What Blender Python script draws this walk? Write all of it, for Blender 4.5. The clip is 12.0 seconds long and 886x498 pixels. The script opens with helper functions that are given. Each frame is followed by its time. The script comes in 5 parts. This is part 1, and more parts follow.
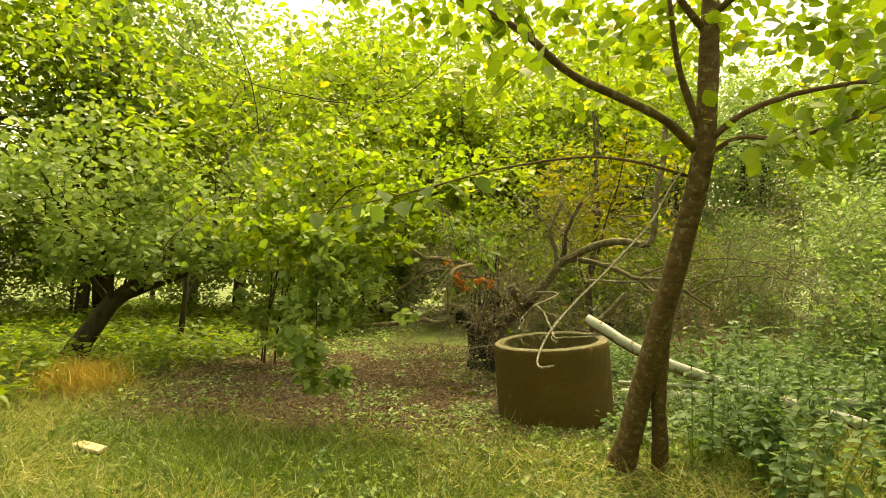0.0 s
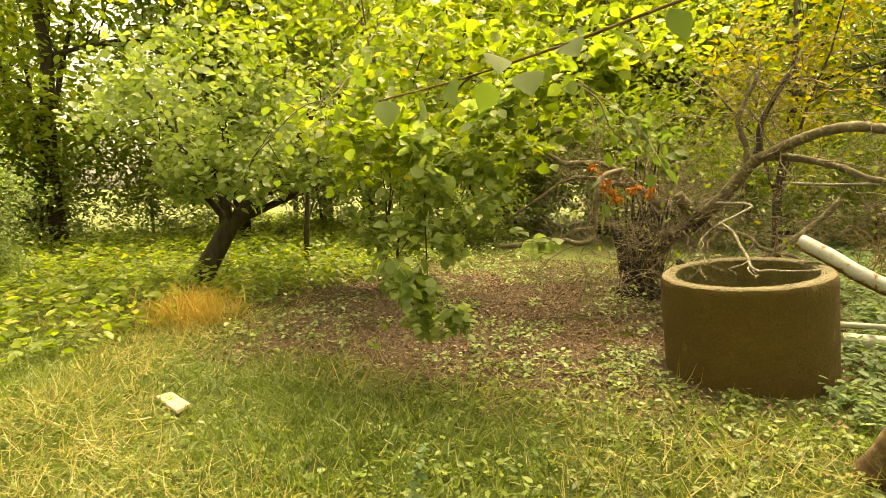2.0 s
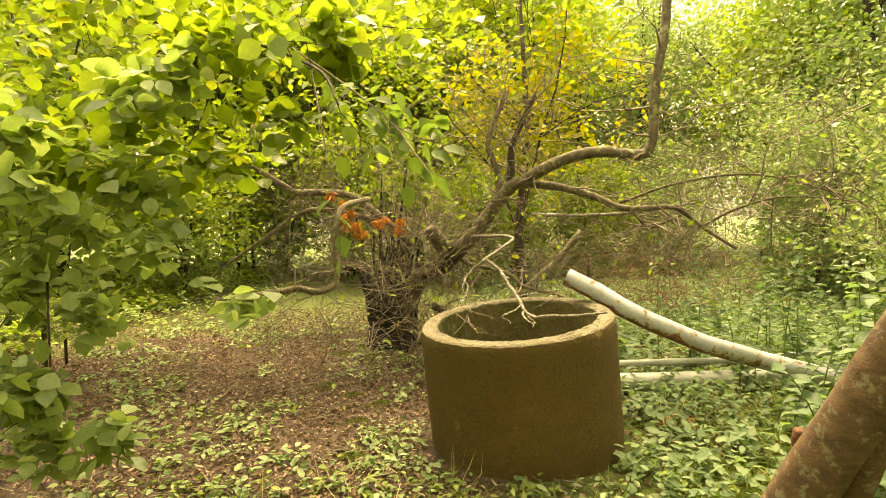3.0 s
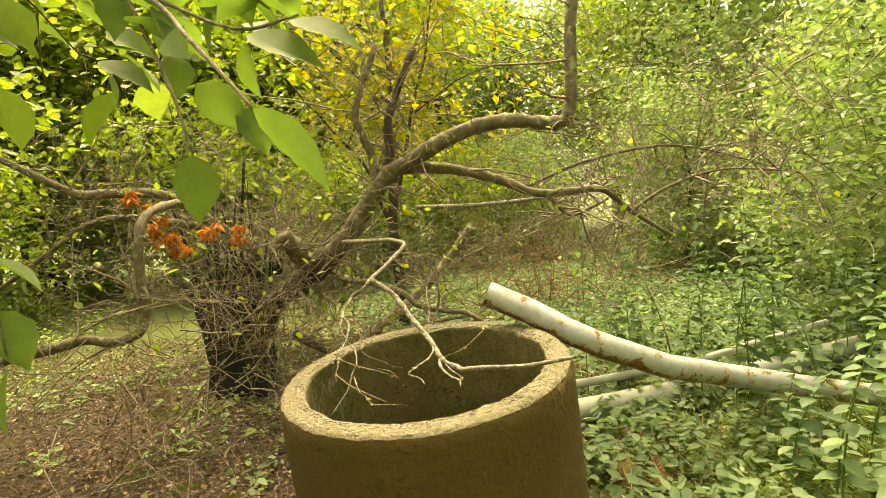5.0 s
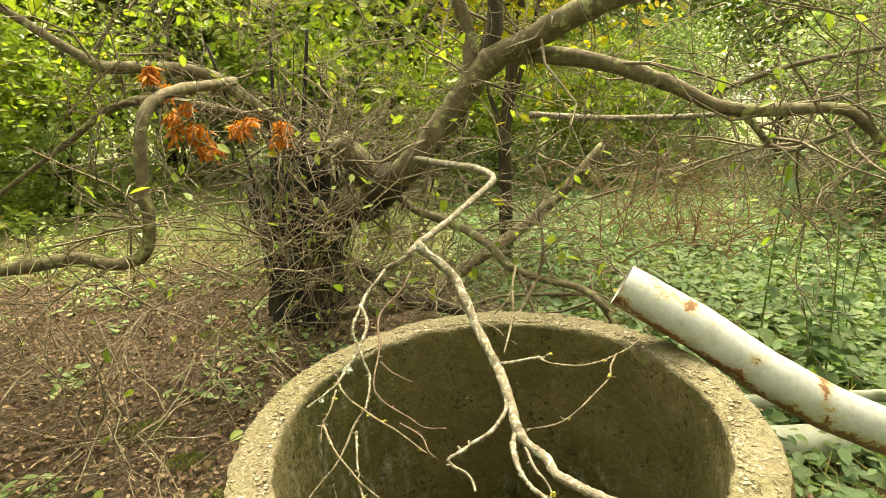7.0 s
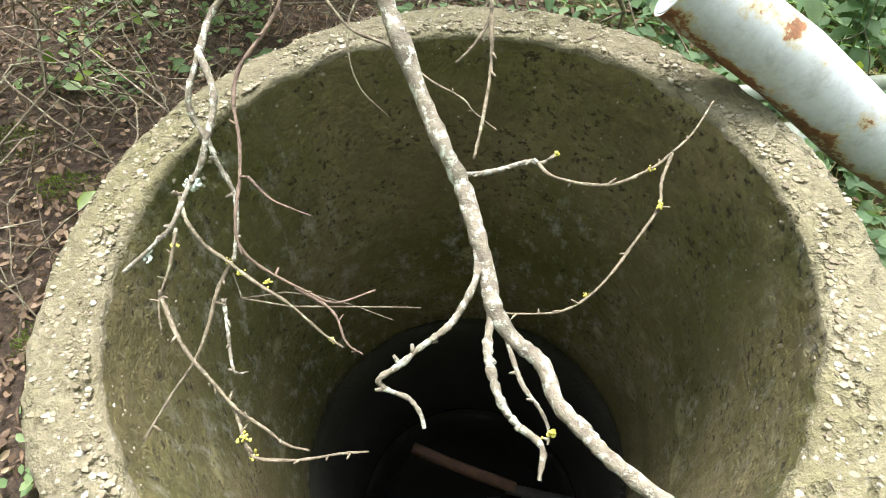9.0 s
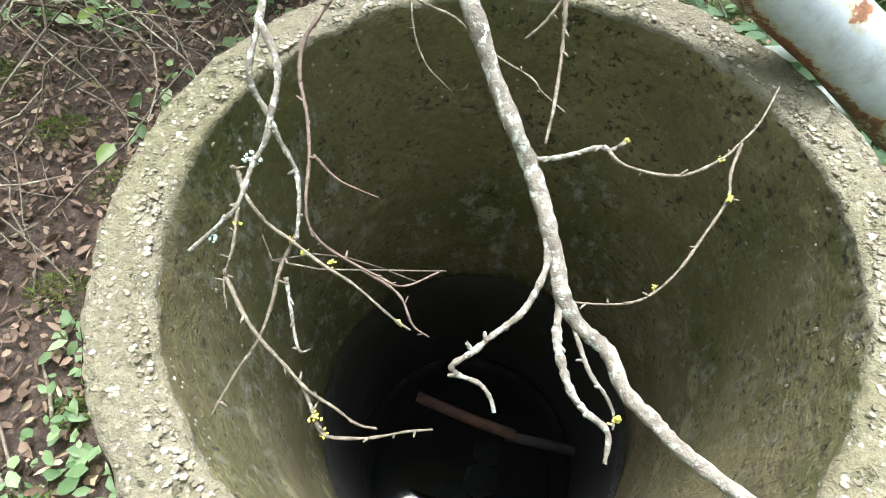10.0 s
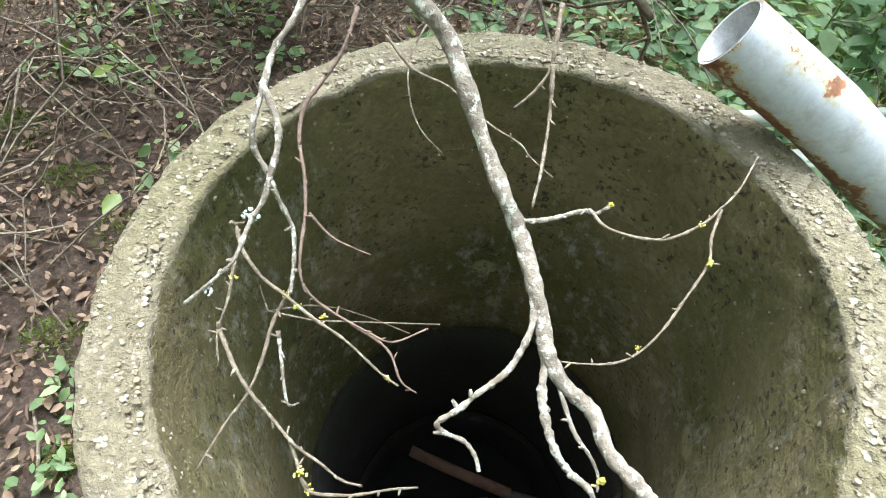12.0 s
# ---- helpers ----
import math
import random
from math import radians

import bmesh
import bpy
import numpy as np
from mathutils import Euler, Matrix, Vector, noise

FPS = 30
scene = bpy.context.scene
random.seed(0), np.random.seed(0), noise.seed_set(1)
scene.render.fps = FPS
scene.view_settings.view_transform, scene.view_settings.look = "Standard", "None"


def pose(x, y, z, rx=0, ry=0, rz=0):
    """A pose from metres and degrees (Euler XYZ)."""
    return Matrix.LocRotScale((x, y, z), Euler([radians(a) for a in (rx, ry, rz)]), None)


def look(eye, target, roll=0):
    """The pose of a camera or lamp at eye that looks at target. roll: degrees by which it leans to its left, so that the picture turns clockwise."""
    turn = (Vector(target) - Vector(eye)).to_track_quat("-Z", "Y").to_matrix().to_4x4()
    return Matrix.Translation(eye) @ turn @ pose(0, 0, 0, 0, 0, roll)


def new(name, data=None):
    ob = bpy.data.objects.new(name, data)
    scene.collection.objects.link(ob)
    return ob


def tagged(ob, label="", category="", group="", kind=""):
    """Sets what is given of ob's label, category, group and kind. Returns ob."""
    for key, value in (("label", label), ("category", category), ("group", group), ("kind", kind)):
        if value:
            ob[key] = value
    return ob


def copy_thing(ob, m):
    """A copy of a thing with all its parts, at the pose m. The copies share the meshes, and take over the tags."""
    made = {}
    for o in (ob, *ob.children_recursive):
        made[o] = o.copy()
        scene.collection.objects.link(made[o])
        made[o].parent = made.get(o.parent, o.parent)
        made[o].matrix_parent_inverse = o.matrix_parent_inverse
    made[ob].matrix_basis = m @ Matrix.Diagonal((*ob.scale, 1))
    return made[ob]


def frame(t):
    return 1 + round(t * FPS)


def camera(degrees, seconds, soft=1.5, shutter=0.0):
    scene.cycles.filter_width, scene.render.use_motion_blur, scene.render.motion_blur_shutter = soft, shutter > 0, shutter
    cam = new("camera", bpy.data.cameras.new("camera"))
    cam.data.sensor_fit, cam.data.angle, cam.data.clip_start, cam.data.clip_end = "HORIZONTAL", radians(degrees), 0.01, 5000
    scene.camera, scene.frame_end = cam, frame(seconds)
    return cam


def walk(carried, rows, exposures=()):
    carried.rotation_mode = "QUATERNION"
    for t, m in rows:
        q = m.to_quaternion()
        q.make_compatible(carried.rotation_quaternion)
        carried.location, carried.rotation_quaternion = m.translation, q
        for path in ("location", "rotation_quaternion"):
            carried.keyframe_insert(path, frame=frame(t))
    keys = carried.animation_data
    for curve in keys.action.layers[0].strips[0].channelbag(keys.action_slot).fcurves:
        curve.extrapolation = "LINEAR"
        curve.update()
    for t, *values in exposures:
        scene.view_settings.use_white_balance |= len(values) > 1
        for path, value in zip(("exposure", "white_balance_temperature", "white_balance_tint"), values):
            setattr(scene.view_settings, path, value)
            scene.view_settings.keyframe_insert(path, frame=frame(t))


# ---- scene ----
cam = camera(76.2, 12.0, soft=0.6)
PATH = [
    (0, pose(0.282, -6.025, 1.396, 92.95, -1.31, 13.50)),
    (0.5, pose(0.342, -5.704, 1.363, 90.96, -0.72, 19.52)),
    (1, pose(0.222, -5.300, 1.313, 87.17, -2.71, 22.16)),
    (1.5, pose(0.061, -5.098, 1.362, 84.59, -2.75, 24.24)),
    (2, pose(-0.098, -4.756, 1.461, 83.40, 0.74, 27.05)),
    (2.5, pose(-0.116, -4.150, 1.427, 86.88, 1.91, 16.98)),
    (3, pose(-0.313, -3.442, 1.373, 87.20, 1.26, 1.99)),
    (3.2, pose(-0.321, -3.370, 1.409, 87.66, 1.13, -2.00)),
    (5, pose(-0.357, -2.225, 1.414, 85.65, 4.68, -12.25)),
    (5.5, pose(-0.274, -1.963, 1.517, 83.32, -0.01, -14.92)),
    (6, pose(-0.127, -1.657, 1.575, 79.62, 0.54, -12.03)),
    (6.5, pose(-0.123, -1.420, 1.485, 79.62, -1.24, -2.71)),
    (6.7, pose(-0.115, -1.306, 1.450, 78.79, -0.71, 0.18)),
    (8.3, pose(-0.018, -0.688, 1.442, 57.37, 4.90, -5.31)),
    (8.5, pose(-0.002, -0.635, 1.437, 54.17, 5.01, -5.46)),
    (9, pose(-0.066, -0.510, 1.386, 39.08, -1.33, -4.47)),
    (9.5, pose(-0.130, -0.481, 1.363, 31.30, -2.98, -4.70)),
    (10, pose(-0.166, -0.459, 1.411, 33.09, -3.77, -4.33)),
    (10.5, pose(-0.172, -0.457, 1.431, 35.85, -3.87, -3.94)),
    (11, pose(-0.180, -0.464, 1.431, 36.57, -4.06, -4.18)),
    (11.5, pose(-0.173, -0.465, 1.431, 37.40, -4.32, -3.93)),
    (12, pose(-0.154, -0.463, 1.435, 37.99, -4.33, -3.36)),
]
EXPOSURES = [(0.0, 1.86, 15000, -9), (1.0, 2.14, 15000, 5), (2.0, 2.34, 15000, 8), (3.2, 2.56, 14000, 8), (5.0, 2.5, 12500, 2), (6.7, 2.6, 10000, 0), (8.4, 2.6, 7500, 7), (9.5, 2.68, 5650, 10), (10.2, 2.68, 5650, 10), (12.0, 2.68, 5650, 10)]
walk(cam, PATH, EXPOSURES)

# ---------------------------------------------------------------- light
world = bpy.data.worlds.new("overcast_sky")
scene.world = world
world.use_nodes = True
wn = world.node_tree.nodes
sky = wn.new("ShaderNodeTexSky")
sky.sky_type = 'NISHITA'
sky.sun_disc = False
sky.sun_elevation = radians(64)
sky.sun_rotation = radians(6)
sky.air_density = 1.6
sky.dust_density = 4.0
wn["Background"].inputs["Strength"].default_value = 0.15
haze = wn.new("ShaderNodeHueSaturation")
haze.inputs["Saturation"].default_value = 0.22
world.node_tree.links.new(sky.outputs[0], haze.inputs["Color"])
world.node_tree.links.new(haze.outputs[0], wn["Background"].inputs[0])
sun_data = bpy.data.lights.new("sun", 'SUN')
sun_data.energy = 1.5
sun_data.angle = radians(30)
sun_data.color = (1.0, 0.95, 0.82)
sun = new("sun", sun_data)
sun.matrix_world = look((1, 9, 21), (0, 0, 0))

# ---------------------------------------------------------------- materials
def nodes_of(name):
    m = bpy.data.materials.new(name)
    m.use_nodes = True
    nt = m.node_tree
    return m, nt, nt.nodes["Principled BSDF"], nt.nodes["Material Output"]


def noise_tex(nt, scale, detail=4.0, rough=0.6, coord="Object"):
    tc = nt.nodes.new("ShaderNodeTexCoord")
    n = nt.nodes.new("ShaderNodeTexNoise")
    n.inputs["Scale"].default_value = scale
    n.inputs["Detail"].default_value = detail
    n.inputs["Roughness"].default_value = rough
    nt.links.new(tc.outputs[coord], n.inputs["Vector"])
    return n


def ramp(nt, src, stops):
    r = nt.nodes.new("ShaderNodeValToRGB")
    els = r.color_ramp.elements
    while len(els) < len(stops):
        els.new(0.5)
    for e, (p, c) in zip(els, stops):
        e.position = p
        e.color = (*c, 1)
    nt.links.new(src, r.inputs[0])
    return r


def mix(nt, fac, a, b, kind='MIX'):
    m = nt.nodes.new("ShaderNodeMix")
    m.data_type = 'RGBA'
    m.blend_type = kind
    for sock, v in ((m.inputs[0], fac), (m.inputs[6], a), (m.inputs[7], b)):
        if isinstance(v, (int, float)):
            sock.default_value = v
        elif isinstance(v, tuple):
            sock.default_value = (*v, 1)
        else:
            nt.links.new(v, sock)
    return m.outputs[2]


def bump(nt, bsdf, height, strength, dist=0.01):
    b = nt.nodes.new("ShaderNodeBump")
    b.inputs["Strength"].default_value = strength
    b.inputs["Distance"].default_value = dist
    nt.links.new(height, b.inputs["Height"])
    nt.links.new(b.outputs[0], bsdf.inputs["Normal"])


def leaf_material(name, dark, mid, light, odd=None, trans=0.45, rough=0.45):
    m, nt, b, out = nodes_of(name)
    geo = nt.nodes.new("ShaderNodeNewGeometry")
    stops = [(0.0, dark), (0.5, mid), (0.93, light)]
    stops.append((0.97, odd if odd else light))
    col = ramp(nt, geo.outputs["Random Per Island"], stops).outputs[0]
    big = noise_tex(nt, 0.9, 2)
    col = mix(nt, ramp(nt, big.outputs[0], [(0.35, (0, 0, 0)), (0.65, (1, 1, 1))]).outputs[0], col, mix(nt, 0.35, col, light))
    veins = noise_tex(nt, 60, 3)
    col = mix(nt, 0.5, col, ramp(nt, veins.outputs[0], [(0.3, (0.75, 0.75, 0.75)), (0.7, (1.15, 1.15, 1.1))]).outputs[0], 'MULTIPLY')
    nt.links.new(col, b.inputs["Base Color"])
    b.inputs["Roughness"].default_value = rough
    tr = nt.nodes.new("ShaderNodeBsdfTranslucent")
    warm = mix(nt, 1.0, col, (1.35, 1.4, 0.75), 'MULTIPLY')
    nt.links.new(warm, tr.inputs[0])
    ms = nt.nodes.new("ShaderNodeMixShader")
    ms.inputs[0].default_value = trans
    nt.links.new(b.outputs[0], ms.inputs[1])
    nt.links.new(tr.outputs[0], ms.inputs[2])
    nt.links.new(ms.outputs[0], out.inputs[0])
    return m


def bark_material(name, dark, light, scale=18, stretch=(1, 1, 0.25), lichen=None, lichen_at=0.62, lichen_scale=14):
    m, nt, b, out = nodes_of(name)
    tc = nt.nodes.new("ShaderNodeTexCoord")
    mp = nt.nodes.new("ShaderNodeMapping")
    mp.inputs["Scale"].default_value = stretch
    nt.links.new(tc.outputs["Object"], mp.inputs[0])
    n = nt.nodes.new("ShaderNodeTexNoise")
    n.inputs["Scale"].default_value = scale
    n.inputs["Detail"].default_value = 6
    n.inputs["Roughness"].default_value = 0.7
    nt.links.new(mp.outputs[0], n.inputs["Vector"])
    col = ramp(nt, n.outputs[0], [(0.3, dark), (0.68, light)]).outputs[0]
    if lichen:
        l = noise_tex(nt, lichen_scale, 5, 0.7)
        col = mix(nt, ramp(nt, l.outputs[0], [(lichen_at - 0.05, (0, 0, 0)), (lichen_at + 0.03, (1, 1, 1))]).outputs[0], col, lichen)
    nt.links.new(col, b.inputs["Base Color"])
    b.inputs["Roughness"].default_value = 0.9
    bump(nt, b, n.outputs[0], 0.7, 0.012)
    return m


def concrete_material(name, light, dark, green, pebble=True, scrapes=False):
    m, nt, b, out = nodes_of(name)
    big = noise_tex(nt, 3.0, 5, 0.65)
    fine = noise_tex(nt, 55, 5, 0.7)
    col = ramp(nt, big.outputs[0], [(0.3, dark), (0.7, light)]).outputs[0]
    alg = noise_tex(nt, 1.7, 6, 0.7)
    col = mix(nt, ramp(nt, alg.outputs[0], [(0.42, (0, 0, 0)), (0.62, (1, 1, 1))]).outputs[0], col, green)
    col = mix(nt, 0.55, col, ramp(nt, fine.outputs[0], [(0.3, (0.45, 0.45, 0.42)), (0.6, (1.1, 1.1, 1.08))]).outputs[0], 'MULTIPLY')
    h = fine.outputs[0]
    if pebble:
        tc = nt.nodes.new("ShaderNodeTexCoord")
        v = nt.nodes.new("ShaderNodeTexVoronoi")
        v.inputs["Scale"].default_value = 85
        nt.links.new(tc.outputs["Object"], v.inputs["Vector"])
        peb = ramp(nt, v.outputs["Distance"], [(0.18, (1, 1, 1)), (0.34, (0, 0, 0))]).outputs[0]
        gate = noise_tex(nt, 9, 3)
        g2 = mix(nt, 1.0, peb, ramp(nt, gate.outputs[0], [(0.45, (0, 0, 0)), (0.58, (1, 1, 1))]).outputs[0], 'MULTIPLY')
        tone = ramp(nt, v.outputs["Color"], [(0.2, (0.14, 0.115, 0.08)), (0.5, (0.24, 0.21, 0.165)), (0.8, (0.34, 0.315, 0.27))]).outputs[0]
        col = mix(nt, g2, col, tone)
    if not pebble:
        tcs = nt.nodes.new("ShaderNodeTexCoord")
        sv = nt.nodes.new("ShaderNodeTexVoronoi")
        sv.inputs["Scale"].default_value = 4.5
        nt.links.new(tcs.outputs["Object"], sv.inputs["Vector"])
        spot = ramp(nt, sv.outputs["Distance"], [(0.13, (1, 1, 1)), (0.2, (0, 0, 0))]).outputs[0]
        broken = mix(nt, 1.0, spot, ramp(nt, big.outputs[0], [(0.46, (0, 0, 0)), (0.56, (0.45, 0.45, 0.45))]).outputs[0], 'MULTIPLY')
        col = mix(nt, broken, col, tuple(min(0.4, c * 1.7 + 0.03) for c in light))
    tcp = nt.nodes.new("ShaderNodeTexCoord")
    pv = noise_tex(nt, 62 if scrapes else 48, 4, 0.62)
    pg = noise_tex(nt, 6, 4)
    pit = mix(nt, 1.0, ramp(nt, pv.outputs[0], [(0.36, (1, 1, 1)), (0.43, (0, 0, 0))]).outputs[0], ramp(nt, pg.outputs[0], [(0.46, (0, 0, 0)), (0.53, (1, 1, 1))]).outputs[0], 'MULTIPLY')
    col = mix(nt, pit, col, mix(nt, 1.0, col, (0.3, 0.27, 0.2) if scrapes else (0.68, 0.64, 0.56), 'MULTIPLY'))
    if scrapes:
        st = nt.nodes.new("ShaderNodeMapping")
        st.inputs["Scale"].default_value = (2.2, 2.2, 1.1)
        nt.links.new(tcp.outputs["Object"], st.inputs[0])
        sn = nt.nodes.new("ShaderNodeTexNoise")
        sn.inputs["Scale"].default_value = 12
        sn.inputs["Detail"].default_value = 8
        sn.inputs["Roughness"].default_value = 0.75
        nt.links.new(st.outputs[0], sn.inputs["Vector"])
        area = noise_tex(nt, 1.5, 2)
        chalk = mix(nt, 1.0, ramp(nt, sn.outputs[0], [(0.52, (0, 0, 0)), (0.66, (0.7, 0.7, 0.7))]).outputs[0], ramp(nt, area.outputs[0], [(0.45, (0, 0, 0)), (0.6, (1, 1, 1))]).outputs[0], 'MULTIPLY')
        col = mix(nt, chalk, col, (0.34, 0.32, 0.28))
    h = mix(nt, 0.6, h, pit, 'SUBTRACT')
    nt.links.new(col, b.inputs["Base Color"])
    b.inputs["Roughness"].default_value = 0.92
    bump(nt, b, h, 1.0, 0.02)
    return m


LEAF_BRIGHT = leaf_material("leaf_bright", (0.09, 0.15, 0.028), (0.16, 0.235, 0.042), (0.27, 0.34, 0.07), (0.38, 0.34, 0.07), 0.55)
LEAF_MID = leaf_material("leaf_mid", (0.07, 0.12, 0.028), (0.12, 0.19, 0.045), (0.21, 0.28, 0.075), (0.28, 0.30, 0.08), 0.48)
LEAF_COOL = leaf_material("leaf_cool", (0.085, 0.15, 0.06), (0.15, 0.235, 0.10), (0.27, 0.35, 0.18), (0.38, 0.44, 0.26), 0.45, 0.55)
LEAF_HERB = leaf_material("leaf_herb", (0.06, 0.115, 0.055), (0.10, 0.178, 0.085), (0.175, 0.25, 0.13), (0.22, 0.29, 0.16), 0.45, 0.68)
# pale leaves with light from the open side put into their colour
LEAF_PALE_LIT = leaf_material("leaf_pale_lit", (0.12, 0.19, 0.07), (0.21, 0.29, 0.12), (0.34, 0.42, 0.2), (0.46, 0.5, 0.3), 0.5, 0.4)
LEAF_YELLOW = leaf_material("leaf_yellow", (0.16, 0.19, 0.025), (0.27, 0.28, 0.035), (0.42, 0.36, 0.04), (0.5, 0.32, 0.03), 0.5)
LEAF_DEAD = leaf_material("leaf_dead_orange", (0.22, 0.06, 0.012), (0.42, 0.13, 0.02), (0.55, 0.22, 0.04), None, 0.35, 0.7)
LEAF_LITTER = leaf_material("leaf_litter", (0.045, 0.024, 0.016), (0.13, 0.078, 0.052), (0.27, 0.185, 0.13), (0.40, 0.31, 0.21), 0.1, 0.8)
GRASS_MAT = leaf_material("grass_blades", (0.05, 0.09, 0.02), (0.10, 0.155, 0.038), (0.23, 0.285, 0.10), (0.40, 0.37, 0.19), 0.4, 0.5)
STRAW_MAT = leaf_material("dry_straw", (0.20, 0.17, 0.065), (0.31, 0.275, 0.12), (0.45, 0.40, 0.2), None, 0.3, 0.7)
STRAW_GOLD = leaf_material("golden_straw", (0.24, 0.15, 0.035), (0.38, 0.25, 0.06), (0.52, 0.37, 0.12), None, 0.3, 0.7)
BARK_DARK = bark_material("bark_dark", (0.016, 0.012, 0.009), (0.075, 0.055, 0.038))
BARK_CHAR = bark_material("bark_blackened", (0.006, 0.006, 0.006), (0.03, 0.027, 0.024))
BARK_CHERRY = bark_material("bark_cherry", (0.045, 0.024, 0.013), (0.17, 0.10, 0.055), 16, (0.9, 0.9, 1.6), (0.20, 0.17, 0.11), 0.6, 20)
BARK_DEAD = bark_material("bark_dead_lichen", (0.045, 0.035, 0.022), (0.17, 0.14, 0.088), 22, (1, 1, 1), (0.24, 0.25, 0.13), 0.6)
BARK_PALE = bark_material("bark_pale_lichen", (0.075, 0.058, 0.043), (0.22, 0.19, 0.15), 45, (1, 1, 1), (0.36, 0.36, 0.31), 0.57, 75)
SPLIT_WOOD = bark_material("split_red_wood", (0.05, 0.018, 0.010), (0.22, 0.085, 0.045), 30, (2, 2, 0.3))
BARK_TWIG = bark_material("bark_twig", (0.06, 0.045, 0.032), (0.22, 0.175, 0.125), 60, (1, 1, 1), (0.27, 0.26, 0.18), 0.6, 40)
TWIG_RED = bark_material("bark_reddish_twig", (0.055, 0.035, 0.027), (0.19, 0.13, 0.10), 40, (1, 1, 1))
LICHEN_YELLOW = bark_material("lichen_yellow", (0.42, 0.36, 0.05), (0.62, 0.56, 0.14), 60, (1, 1, 1))
LICHEN_GREY = bark_material("lichen_grey", (0.36, 0.42, 0.40), (0.62, 0.68, 0.64), 60, (1, 1, 1))
CONCRETE = concrete_material("concrete_ring", (0.17, 0.102, 0.027), (0.10, 0.056, 0.013), (0.10, 0.067, 0.014), False)
CONCRETE_RIM = concrete_material("concrete_rim_pebbly", (0.25, 0.22, 0.155), (0.15, 0.125, 0.08), (0.145, 0.128, 0.068), True)
CONCRETE_IN = concrete_material("concrete_inside_mossy", (0.25, 0.205, 0.10), (0.105, 0.084, 0.030), (0.085, 0.084, 0.013), False, True)

def pebble_material():
    m, nt, b, out = nodes_of("gravel")
    geo = nt.nodes.new("ShaderNodeNewGeometry")
    col = ramp(nt, geo.outputs["Random Per Island"], [(0.0, (0.10, 0.08, 0.05)), (0.5, (0.185, 0.155, 0.105)), (0.85, (0.245, 0.22, 0.165)), (1.0, (0.36, 0.34, 0.29))]).outputs[0]
    n = noise_tex(nt, 80, 3)
    nt.links.new(mix(nt, 0.5, col, ramp(nt, n.outputs[0], [(0.3, (0.6, 0.6, 0.6)), (0.7, (1.1, 1.1, 1.1))]).outputs[0], 'MULTIPLY'), b.inputs["Base Color"])
    b.inputs["Roughness"].default_value = 0.85
    return m


PEBBLE = pebble_material()
CONCRETE_SHAFT = concrete_material("concrete_shaft_dark", (0.035, 0.032, 0.026), (0.016, 0.015, 0.012), (0.016, 0.018, 0.008), False)

